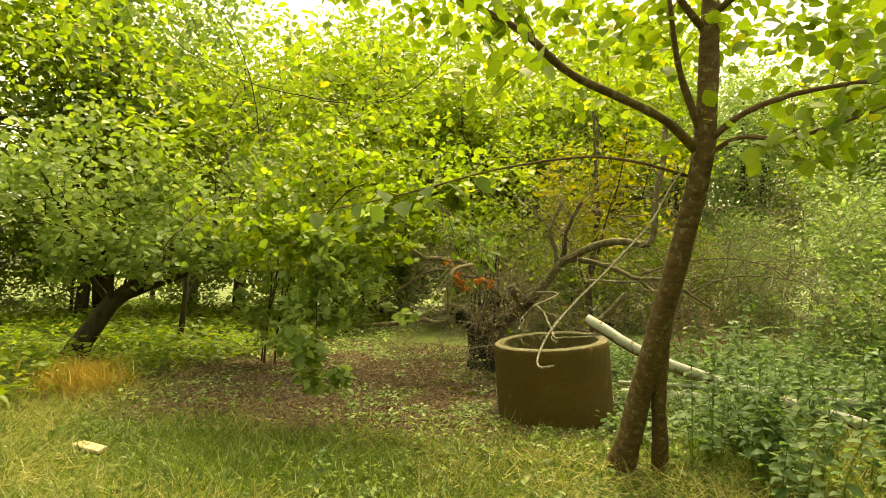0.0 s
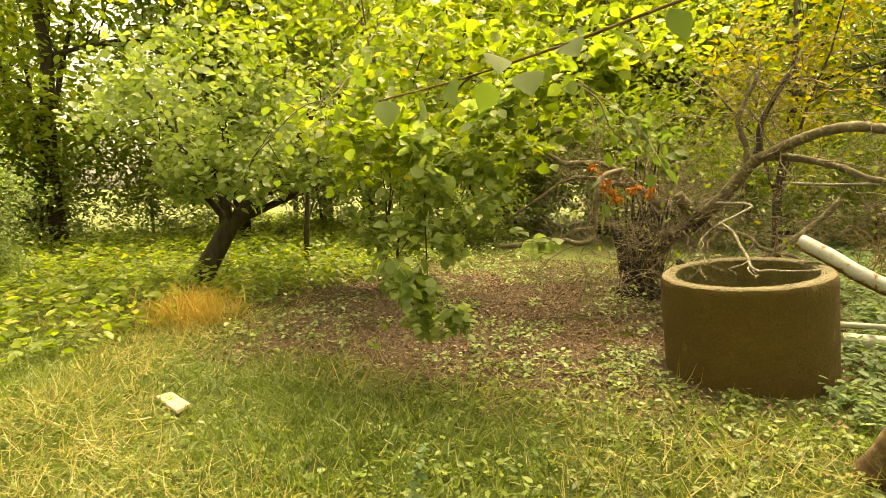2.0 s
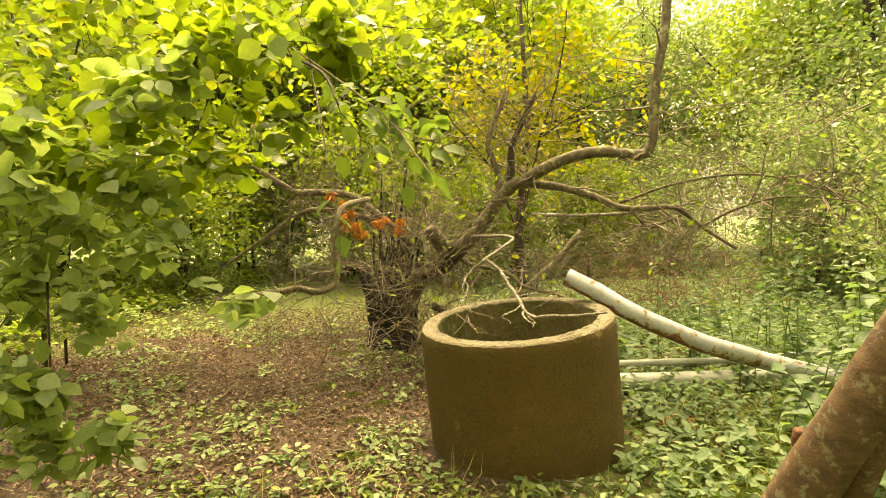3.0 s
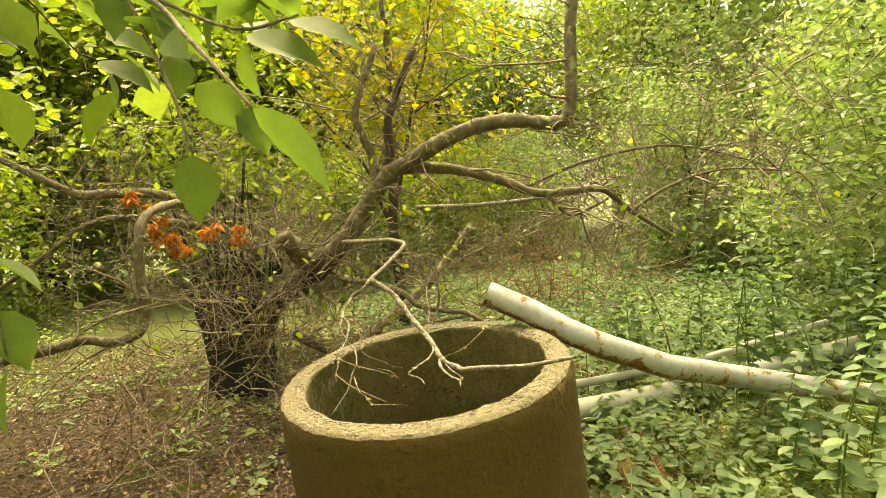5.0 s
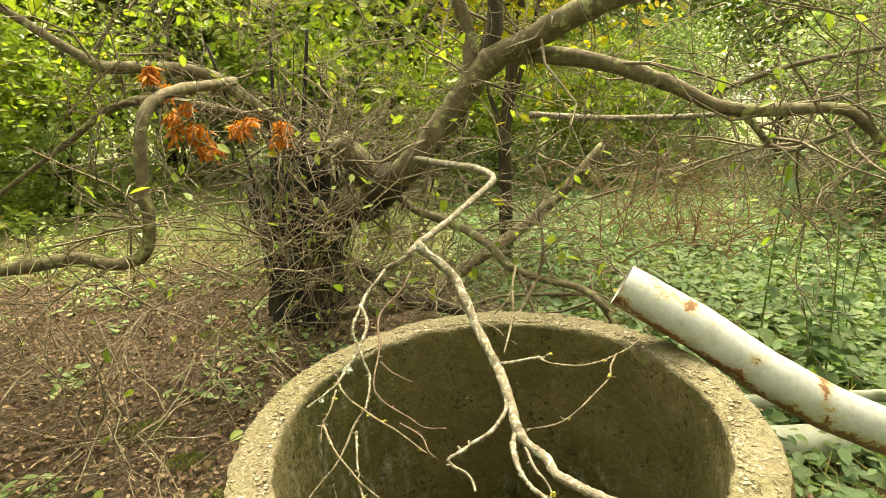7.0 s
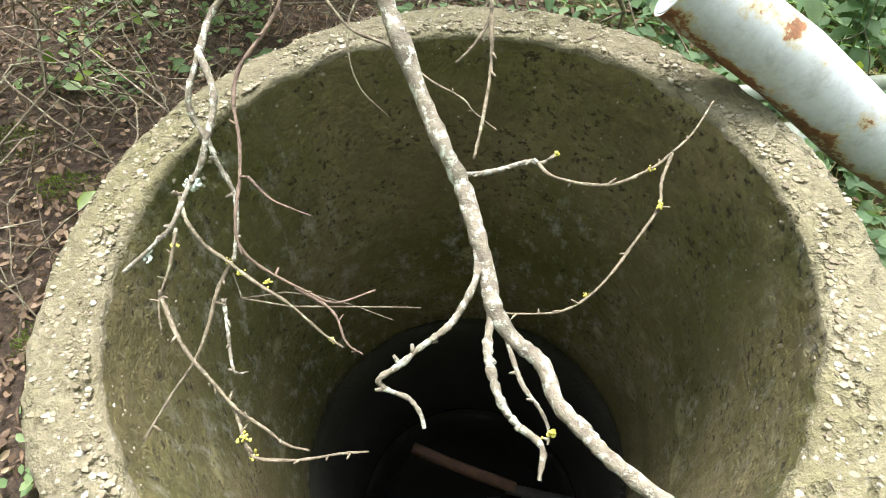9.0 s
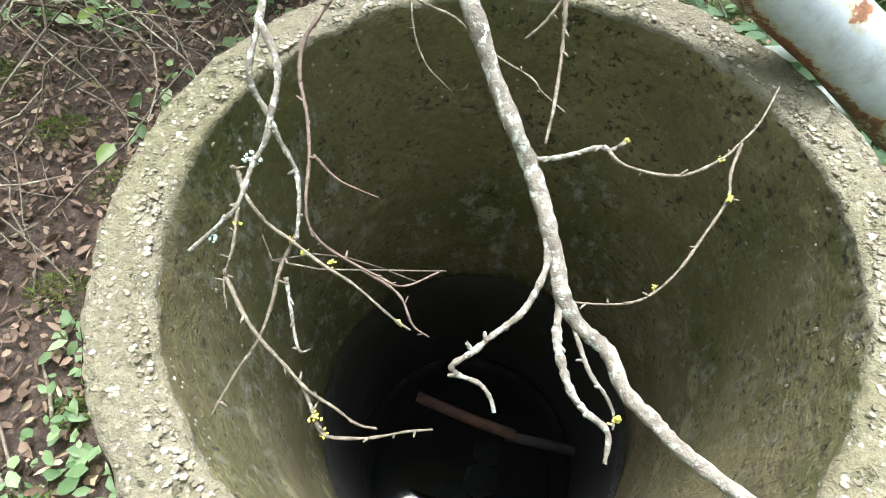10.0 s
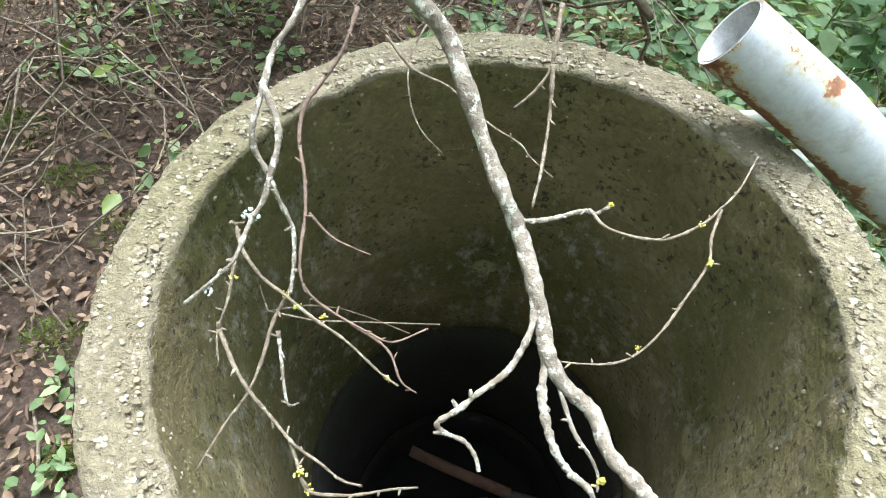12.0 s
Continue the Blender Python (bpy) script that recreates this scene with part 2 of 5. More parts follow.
# ---------------------------------------------------------------- geometry helpers
class Geo:
    """Collects vertices and faces of one mesh."""

    def __init__(self):
        self.v, self.f = [], []

    def tube(self, pts, radii, sides=8, cap=True, wobble=0.0, rng=None):
        pts = [Vector(p) for p in pts]
        base = len(self.v)
        n = len(pts)
        up = Vector((0.31, 0.17, 0.94))
        side = None
        for i, p in enumerate(pts):
            d = (pts[min(i + 1, n - 1)] - pts[max(i - 1, 0)]).normalized()
            if side is None:
                side = d.cross(up)
                if side.length < 0.1:
                    side = d.cross(Vector((1, 0, 0)))
            side = (side - d * side.dot(d)).normalized()
            other = d.cross(side)
            for k in range(sides):
                a = 2 * math.pi * k / sides
                r = radii[i] * (1 + (rng.uniform(-wobble, wobble) if rng else 0))
                self.v.append(p + side * (math.cos(a) * r) + other * (math.sin(a) * r))
        for i in range(n - 1):
            for k in range(sides):
                a, b = base + i * sides + k, base + i * sides + (k + 1) % sides
                self.f.append((a, b, b + sides, a + sides))
        if cap:
            self.f.append(tuple(base + k for k in reversed(range(sides))))
            self.f.append(tuple(base + (n - 1) * sides + k for k in range(sides)))

    def blob(self, c, r, rng, rings=4, segs=7):
        base = len(self.v)
        c = Vector(c)
        self.v.append(c + Vector((0, 0, r)))
        for i in range(1, rings):
            for k in range(segs):
                t, a = math.pi * i / rings, 2 * math.pi * k / segs
                q = r * rng.uniform(0.7, 1.2)
                self.v.append(c + Vector((math.sin(t) * math.cos(a), math.sin(t) * math.sin(a), math.cos(t))) * q)
        self.v.append(c - Vector((0, 0, r)))
        last = len(self.v) - 1
        for k in range(segs):
            self.f.append((base, base + 1 + k, base + 1 + (k + 1) % segs))
            for i in range(rings - 2):
                a, b = base + 1 + i * segs + k, base + 1 + i * segs + (k + 1) % segs
                self.f.append((a, a + segs, b + segs, b))
            s = base + 1 + (rings - 2) * segs
            self.f.append((s + k, last, s + (k + 1) % segs))

    def chip(self, c, r, up, rng, proud=0.3):
        """A flat broken stone set into a surface that faces up."""
        base, c, up = len(self.v), Vector(c), Vector(up).normalized()
        side = up.cross(Vector((0.3, 0.9, 0.2))).normalized()
        other = up.cross(side)
        n = rng.randint(5, 7)
        turn, long = rng.uniform(0, 6.28), rng.uniform(0.65, 1.0)
        for ring, (w, h) in enumerate(((1.0, -0.6), (0.95, proud * 0.6), (0.55, proud))):
            for k in range(n):
                a = turn + 2 * math.pi * k / n
                q = r * w * rng.uniform(0.8, 1.15)
                self.v.append(c + side * (math.cos(a) * q) + other * (math.sin(a) * q * long) + up * (r * h))
        for ring in range(2):
            for k in range(n):
                a, b = base + ring * n + k, base + ring * n + (k + 1) % n
                self.f.append((a, b, b + n, a + n))
        self.f.append(tuple(base + 2 * n + k for k in range(n)))

    def mesh(self, name, smooth=True):
        me = bpy.data.meshes.new(name)
        me.from_pydata([tuple(p) for p in self.v], [], self.f)
        if smooth:
            me.polygons.foreach_set("use_smooth", [True] * len(me.polygons))
        me.update()
        return me


def part(name, geo, material, parent, label=""):
    me = geo.mesh(name) if isinstance(geo, Geo) else geo
    if material and not me.materials:
        me.materials.append(material)
    ob = new(name, me)
    ob.parent = parent
    return tagged(ob, label)


def thing(name, label, category, group="", kind="", at=(0, 0, 0)):
    ob = new(name)
    ob.location = at
    return tagged(ob, label, category, group, kind)


# leaf outlines: (across, along, lift) for a leaf one long, with its triangles
BROAD = (np.array([(0, 0, 0), (-0.30, 0.22, 0.05), (-0.40, 0.5, 0.08), (-0.24, 0.8, 0.03), (0, 1.0, -0.10), (0.24, 0.8, 0.03), (0.40, 0.5, 0.08), (0.30, 0.22, 0.05), (0, 0.5, 0.0)]),
         np.array([(0, 8, 1), (1, 8, 2), (2, 8, 3), (3, 8, 4), (4, 8, 5), (5, 8, 6), (6, 8, 7), (7, 8, 0)]))
def toothed_leaf(n=9):
    """A broad pointed leaf with a finely toothed edge, cupped along its midrib."""
    mid = [(0, i / n, -0.10 * (i / n) ** 2) for i in range(n + 1)]
    v, f = list(mid), []
    for side in (-1, 1):
        base = len(v)
        for i in range(n + 1):
            t = i / n
            w = 0.40 * math.sin(math.pi * min(1, t * 1.02) ** 0.72) * (1 + (0.07 if i % 2 else -0.05))
            v.append((side * max(w, 0.002), t + 0.03 * math.sin(math.pi * t), -0.10 * t * t + 0.10 * math.sin(math.pi * t)))
        for i in range(n):
            a, b, c, d = i, i + 1, base + i + 1, base + i
            f += [(a, b, c), (a, c, d)] if side < 0 else [(a, c, b), (a, d, c)]
    return np.array(v), np.array(f)


BIG_LEAF = toothed_leaf()
OVAL = (np.array([(0, 0, 0), (-0.28, 0.3, 0.05), (-0.24, 0.68, 0.04), (0, 1.0, -0.08), (0.24, 0.68, 0.04), (0.28, 0.3, 0.05)]),
        np.array([(0, 3, 1), (1, 3, 2), (0, 5, 3), (5, 4, 3)]))
LONG = (np.array([(0, 0, 0), (-0.15, 0.3, 0.03), (0, 1.0, -0.12), (0.15, 0.3, 0.03)]), np.array([(0, 2, 1), (0, 3, 2)]))
BLADE = (np.array([(-0.012, 0, 0), (0.012, 0, 0), (-0.010, 0.45, 0.08), (0.010, 0.45, 0.08), (0, 0.85, 0.45)]), np.array([(0, 1, 3), (0, 3, 2), (2, 3, 4)]))


def leaf_mesh(name, places, along, normals, sizes, shape, widths=None):
    """One mesh of many leaves: at each place a leaf that points along, its face towards normal."""
    places, along, normals = (np.asarray(a, float) for a in (places, along, normals))
    sizes = np.asarray(sizes, float)
    y = along / np.linalg.norm(along, axis=1, keepdims=True)
    z = normals - y * np.sum(normals * y, axis=1, keepdims=True)
    z /= np.maximum(np.linalg.norm(z, axis=1, keepdims=True), 1e-6)
    x = np.cross(y, z)
    tv, tf = shape
    w = sizes if widths is None else np.asarray(widths, float)
    v = (places[:, None, :] + x[:, None, :] * (tv[None, :, 0, None] * w[:, None, None])
         + y[:, None, :] * (tv[None, :, 1, None] * sizes[:, None, None]) + z[:, None, :] * (tv[None, :, 2, None] * sizes[:, None, None]))
    n, k = len(places), len(tv)
    f = (tf[None] + (np.arange(n) * k)[:, None, None]).reshape(-1, 3)
    me = bpy.data.meshes.new(name)
    me.vertices.add(n * k)
    me.vertices.foreach_set("co", v.reshape(-1))
    me.loops.add(len(f) * 3)
    me.loops.foreach_set("vertex_index", f.reshape(-1).astype(np.int32))
    me.polygons.add(len(f))
    me.polygons.foreach_set("loop_start", np.arange(0, len(f) * 3, 3, dtype=np.int32))
    me.polygons.foreach_set("use_smooth", np.ones(len(f), dtype=bool))
    me.update(calc_edges=True)
    me.validate()
    return me


def leaf_cloud(rs, n, centre, radii, size, shape, name, droop=0.35, shell=0.0):
    """Leaves in an uneven egg-shaped cloud made of clumps."""
    k = max(6, n // 45)
    d = rs.normal(size=(k, 3))
    d /= np.linalg.norm(d, axis=1, keepdims=True)
    rad = (shell + (1 - shell) * rs.uniform(0, 1, k) ** 0.45)[:, None]
    hubs = d * rad
    pick = rs.integers(0, k, n)
    p = (hubs[pick] + rs.normal(size=(n, 3)) * 0.13) * np.array(radii) + np.array(centre)
    a = rs.normal(size=(n, 3)) * np.array((1, 1, 0.5)) + np.array((0, 0, -droop))
    nn = rs.normal(size=(n, 3)) * 0.55 + np.array((0, 0, 1))
    return leaf_mesh(name, p, a, nn, rs.uniform(0.6, 1.25, n) * size, shape)


def grow(rng, start, way, length, radius, depth, out, tips, bend=0.35, kids=(3, 5), droop=0.0, shrink=0.6, spread=0.9):
    """A crooked branch with its side branches: tubes go to out, (place, direction) of the finest to tips."""
    seg = max(3, int(length / 0.18)) if depth else 4
    seg = min(seg, 9)
    pts, radii = [Vector(start)], [radius]
    d = Vector(way).normalized()
    for i in range(seg):
        d = (d + Vector((rng.gauss(0, bend), rng.gauss(0, bend), rng.gauss(0, bend) - droop)) * 0.5).normalized()
        pts.append(pts[-1] + d * (length / seg))
        radii.append(radius * (1 - 0.72 * (i + 1) / seg))
    out.append((pts, radii))
    if depth == 0:
        for p in pts[1:]:
            tips.append((p, d.copy()))
        return
    for _ in range(rng.randint(*kids)):
        k = rng.randint(max(1, seg // 3), seg)
        a = pts[k] - pts[k - 1]
        side = Vector((rng.gauss(0, 1), rng.gauss(0, 1), rng.gauss(0.15, 0.8))).normalized()
        grow(rng, pts[k], a.normalized() * (1 - spread * 0.5) + side * spread, length * rng.uniform(0.75, 1.1) * shrink,
             radii[k] * 0.62, depth - 1, out, tips, bend, kids, droop, shrink, spread)


def tubes(branches, sides=5, least=0.0012):
    g = Geo()
    for pts, radii in branches:
        s = sides if radii[0] > 0.012 else (4 if radii[0] > 0.005 else 3)
        g.tube(pts, [max(r, least) for r in radii], s, cap=False)
    return g


def ground_height(x, y):
    h = 0.05 * noise.noise((x * 0.35, y * 0.35, 0)) + 0.018 * noise.noise((x * 1.6, y * 1.6, 3))
    near = min(1.0, max(0.0, (math.hypot(x, y) - 0.6) / 1.5))
    return h * near


# ---------------------------------------------------------------- ground
def ground_material():
    m, nt, b, out = nodes_of("ground_soil_and_litter")
    fine = noise_tex(nt, 48, 9, 0.8)
    mid = noise_tex(nt, 3.2, 5, 0.65)
    soil = ramp(nt, fine.outputs[0], [(0.3, (0.03, 0.019, 0.014)), (0.5, (0.085, 0.055, 0.039)), (0.7, (0.22, 0.16, 0.115))]).outputs[0]
    green = ramp(nt, fine.outputs[0], [(0.3, (0.035, 0.055, 0.012)), (0.7, (0.13, 0.16, 0.035))]).outputs[0]
    att = nt.nodes.new("ShaderNodeAttribute")
    att.attribute_name = "grassy"
    lift = mix(nt, 0.5, att.outputs["Color"], mid.outputs[0], 'ADD')
    fac = ramp(nt, lift, [(0.45, (0, 0, 0)), (0.62, (1, 1, 1))]).outputs[0]
    nt.links.new(mix(nt, fac, soil, green), b.inputs["Base Color"])
    b.inputs["Roughness"].default_value = 0.95
    bump(nt, b, fine.outputs[0], 1.0, 0.03)
    return m


def grassiness(x, y):
    """1 where turf grows, 0 on the bare leaf litter under the old tree."""
    e = math.hypot((x + 2.1) / 3.5, (y - 1.5) / 3.0) + 0.22 * noise.noise((x * 0.9, y * 0.9, 5))
    return min(1.0, max(0.0, (e - 0.72) / 0.5))


def build_ground():
    g = bmesh.new()
    lay = g.verts.layers.float_color.new("grassy")
    rings = [0.545, 0.56, 0.62, 0.7, 0.75, 0.95, 1.2]
    while rings[-1] < 12:
        rings.append(rings[-1] * 1.06 + 0.05)
    while rings[-1] < 900:
        rings.append(rings[-1] * 1.5)
    prev, n = None, 120
    for r in rings:
        row = []
        for k in range(n):
            a = 2 * math.pi * k / n
            lean = max(0.0, 1 - (r - 0.545) / 0.6)
            x, y = r * math.cos(a) + 0.061 * lean, r * math.sin(a) + 0.054 * lean
            v = g.verts.new((x, y, ground_height(x, y)))
            q = grassiness(x, y)
            v[lay] = (q, q, q, 1)
            row.append(v)
        if prev:
            for k in range(n):
                g.faces.new((prev[k], row[k], row[(k + 1) % n], prev[(k + 1) % n])).smooth = True
        prev = row
    me = bpy.data.meshes.new("ground")
    g.to_mesh(me)
    g.free()
    me.materials.append(ground_material())
    return tagged(new("ground", me), "damp woodland ground with leaf litter and turf", "ground", "", "structure")


ground = build_ground()

# ---------------------------------------------------------------- concrete well ring
R_OUT, R_IN, RING_TOP = 0.585, 0.483, 0.775
RING_TILT = Matrix.Translation((0, 0, RING_TOP)) @ Vector((0, 0, 1)).rotation_difference(Vector((-0.0783, -0.0698, 0.9945))).to_matrix().to_4x4()


def lathe(name, profile, material, seg=120, rough=0.0, seed=0, closed=False):
    """A turned shell; the profile's (radius, z, roughness) points are worn by noise."""
    g = bmesh.new()
    rows = []
    for r, z, w in profile:
        row = []
        for k in range(seg):
            a = 2 * math.pi * k / seg
            c, s = math.cos(a), math.sin(a)
            q = 0.85 * noise.noise((c * 7 + seed, s * 7, z * 8)) * 0.6 + noise.noise((c * 17 + seed, s * 17, z * 19 + r * 40)) * 0.5 + noise.noise((c * 40, s * 40 + seed, z * 45 + r * 90)) * 0.35
            row.append(g.verts.new((c * (r + w * q), s * (r + w * q), z + w * 0.7 * noise.noise((c * 13, s * 13 + seed, r * 60)) + w * 0.5 * noise.noise((c * 37, s * 37 + seed, r * 90)))))
        rows.append(row)
    pairs = list(zip(rows, rows[1:])) + ([(rows[-1], rows[0])] if closed else [])
    for a, b in pairs:
        for k in range(seg):
            g.faces.new((a[k], a[(k + 1) % seg], b[(k + 1) % seg], b[k])).smooth = True
    bmesh.ops.recalc_face_normals(g, faces=g.faces[:])
    me = bpy.data.meshes.new(name)
    g.to_mesh(me)
    g.free()
    me.materials.append(material)
    return me


def build_well():
    well = thing("concrete_well", "open weathered concrete well ring on leaf litter", "well")
    well.matrix_basis = RING_TILT
    outer = [(R_OUT - 0.003, -0.95, 0.004)] + [(R_OUT + 0.002, -0.95 + 0.045 * i, 0.004) for i in range(1, 21)] + [(R_OUT - 0.001, -0.025, 0.006), (R_OUT - 0.008, -0.008, 0.008)]
    part("outer_wall", lathe("outer_wall", outer, CONCRETE, 120, 0, 1), None, well, "brown-stained smooth concrete")
    rim = [(R_OUT - 0.008, -0.008, 0.008), (R_OUT - 0.016, -0.001, 0.009), (R_OUT - 0.030, 0.003, 0.008), (R_OUT - 0.044, 0.002, 0.010), (R_OUT - 0.058, 0.001, 0.011), (R_OUT - 0.070, 0.001, 0.012), (R_IN + 0.024, 0.0, 0.011), (R_IN + 0.008, -0.001, 0.011), (R_IN + 0.001, -0.004, 0.010), (R_IN, -0.014, 0.010)]
    part("rim", lathe("rim", rim, CONCRETE_RIM, 260, 0, 1), None, well, "broken pebbly concrete edge")
    inner = [(R_IN, -0.014, 0.010)] + [(R_IN, -0.014 - 0.013 * i, 0.010 - 0.0004 * i) for i in range(1, 16)] + [(R_IN, -0.21 - 0.05 * i, 0.0035) for i in range(1, 19)] + [(R_IN + 0.002, -1.16, 0.004), (R_IN + 0.012, -1.172, 0.004)]
    part("inner_wall", lathe("inner_wall", inner, CONCRETE_IN, 260, 0, 1), None, well, "algae-stained rough concrete")
    rng = random.Random(17)
    g = Geo()
    for _ in range(3600):
        a, u = rng.uniform(0, 2 * math.pi), rng.random() ** 1.7
        r = R_IN + 0.012 + (R_OUT - R_IN - 0.030) * u
        size = rng.choice((0.0015, 0.002, 0.002, 0.0025, 0.003, 0.003, 0.004, 0.0055))
        g.chip((r * math.cos(a), r * math.sin(a), 0.0015), size, (rng.gauss(0, 0.15), rng.gauss(0, 0.15), 1), rng, 0.12)
    for _ in range(700):
        a, z = rng.uniform(0, 2 * math.pi), -0.03 - 0.6 * rng.random() ** 2.0
        g.chip((R_IN * math.cos(a), R_IN * math.sin(a), z), rng.choice((0.0015, 0.002, 0.0025, 0.003, 0.0045)), (-math.cos(a), -math.sin(a), rng.gauss(0, 0.3)), rng, 0.2)
    tagged(part("gravel", g.mesh("gravel", False), PEBBLE, well, "exposed gravel in the broken edge"), kind="stuff")
    # shaft rings below the joint: near-black concrete, far darker than inner_wall
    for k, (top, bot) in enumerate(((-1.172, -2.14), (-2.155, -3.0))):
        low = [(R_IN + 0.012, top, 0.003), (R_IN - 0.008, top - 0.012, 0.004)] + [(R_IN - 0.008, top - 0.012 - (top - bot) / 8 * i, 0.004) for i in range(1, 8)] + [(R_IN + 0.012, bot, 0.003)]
        part("shaft_ring", lathe("shaft_ring", low, CONCRETE_SHAFT, 64, 0, 7 + k), None, well, "near-black concrete")
    return well


well = build_well()

def build_pipe(name, label, pts, radii, material, rng_seed, open_end=True, at_sides=20):
    p = thing(name, label, "pipe", "discarded pipes")
    g = Geo()
    raw = [Vector(q) for q in pts]
    pts = [raw[0]]
    for a, b in zip(raw, raw[1:]):
        n = max(1, int((b - a).length / 0.12))
        pts += [a.lerp(b, (i + 1) / n) for i in range(n)]
    radii = [radii[0]] * len(pts)
    g.tube(pts, radii, at_sides, cap=False)
    a, b = Vector(pts[0]), Vector(pts[1])
    d = (b - a).normalized()
    n = len(pts)
    inner = Geo()
    inner.tube([Vector(q) for q in pts[:3]], [r - 0.006 for r in radii[:3]], at_sides, cap=False)
    lip = Geo()
    lip.tube([a, a + d * 0.002], [radii[0], radii[0] - 0.006], at_sides, cap=False)
    wall = part("pipe_wall", g, material, p)
    att = wall.data.color_attributes.new("worn", 'FLOAT_COLOR', 'POINT')
    for i, v in enumerate(wall.data.vertices):
        ring = i // at_sides
        c = Vector(pts[ring])
        under = max(0.0, (c.z - v.co.z) / radii[0])
        w = (0.30 if ring < 9 else 0.16) * under + (0.08 if ring == 0 else 0.0)
        att.data[i].color = (w, w, w, 1)
    part("bore", inner, PIPE_IN, p, "rusty inside of the pipe")
    part("cut_edge", lip, material, p)
    return p


def pipe_material(name, paint, rust_at):
    m, nt, b, out = nodes_of(name)
    n = noise_tex(nt, 9, 8, 0.72)
    f = noise_tex(nt, 60, 4, 0.7)
    grime = noise_tex(nt, 22, 7, 0.75)
    base = ramp(nt, f.outputs[0], [(0.3, tuple(c * 0.82 for c in paint)), (0.7, paint)]).outputs[0]
    rust = ramp(nt, f.outputs[0], [(0.3, (0.08, 0.03, 0.015)), (0.7, (0.25, 0.11, 0.05))]).outputs[0]
    geo = nt.nodes.new("ShaderNodeAttribute")
    geo.attribute_name = "worn"
    lift = mix(nt, 0.6, n.outputs[0], geo.outputs["Color"], 'ADD')
    fac = ramp(nt, lift, [(rust_at, (0, 0, 0)), (rust_at + 0.02, (1, 1, 1))]).outputs[0]
    edge = ramp(nt, lift, [(rust_at - 0.06, (0, 0, 0)), (rust_at, (1, 1, 1))]).outputs[0]
    base = mix(nt, ramp(nt, grime.outputs[0], [(0.48, (0, 0, 0)), (0.68, (0.55, 0.55, 0.55))]).outputs[0], base, (0.20, 0.19, 0.16))
    col = mix(nt, edge, base, mix(nt, 0.75, base, (0.34, 0.27, 0.12)))
    nt.links.new(mix(nt, fac, col, rust), b.inputs["Base Color"])
    b.inputs["Roughness"].default_value = 0.55
    bump(nt, b, lift, 0.3, 0.004)
    return m


PIPE_PAINT = pipe_material("pipe_flaking_white", (0.40, 0.415, 0.44), 0.585)
PIPE_IN = bark_material("pipe_rust_inside", (0.30, 0.29, 0.28), (0.52, 0.53, 0.54), 30, (1, 1, 1))

white_pipe = build_pipe("white_pipe", "long white-painted rusty pipe leaning on the well rim",
                        [(0.37, 0.31, 0.988), (0.55, 0.235, 0.893), (0.70, 0.18, 0.795), (0.85, 0.145, 0.715), (1.2, 0.155, 0.56), (1.5, 0.27, 0.46), (1.62, 0.335, 0.415), (2.3, 0.30, 0.235), (2.95, 0.25, 0.085)], [0.059] * 9, PIPE_PAINT, 1, True, 36)
PIPE_GREY = pipe_material("pipe_weathered_grey", (0.31, 0.335, 0.29), 0.70)
grey_pipe = build_pipe("grey_pipe", "fallen grey mossy pipe lying on the ground", [(0.78, 0.95, 0.085), (1.2, 0.94, 0.09), (1.9, 0.98, 0.095), (2.8, 1.15, 0.09), (3.6, 1.3, 0.09)], [0.075] * 5, PIPE_GREY, 2)
thin_pipe = build_pipe("thin_pipe", "thin pale pole lying along the fallen pipe", [(0.75, 1.08, 0.20), (1.3, 1.1, 0.205), (2.0, 1.16, 0.2), (3.5, 1.5, 0.24)], [0.028] * 4, PIPE_GREY, 3)

# ---------------------------------------------------------------- woods around the clearing
def build_tree(name, label, seed, trunk, radii, clouds, bark, limbs=7, category="tree", group="", limb_len=1.6):
    """A tree at its foot: trunk through the given points, limbs into the leaf clouds (centre, radii, count, size, shape, material)."""
    rng, rs = random.Random(seed), np.random.default_rng(seed)
    t = thing(name, label, category, group)
    g = Geo()
    g.tube(trunk, radii, 12, True, 0.06, rng)
    part("trunk", g, bark, t)
    fine, tips = [], []
    for _ in range(limbs):
        out = []
        k = rng.randint(max(1, len(trunk) // 3), len(trunk) - 1)
        c = clouds[rng.randrange(len(clouds))]
        goal = Vector(c[0]) + Vector((rng.uniform(-0.6, 0.6) * c[1][0], rng.uniform(-0.6, 0.6) * c[1][1], rng.uniform(-0.5, 0.5) * c[1][2]))
        a = Vector(trunk[k])
        grow(rng, a, goal - a, max(limb_len, (goal - a).length), radii[k] * 0.45, 2, out, tips, 0.28, (3, 5))
        part("limb", tubes(out[:1], 7), bark, t)
        fine += out[1:]
    tagged(part("twigwork", tubes(fine), bark, t), kind="stuff")
    for c, r, n, size, shape, mat in clouds:
        part("crown", leaf_cloud(rs, n, c, r, size, shape, "crown"), mat, t)
    return t


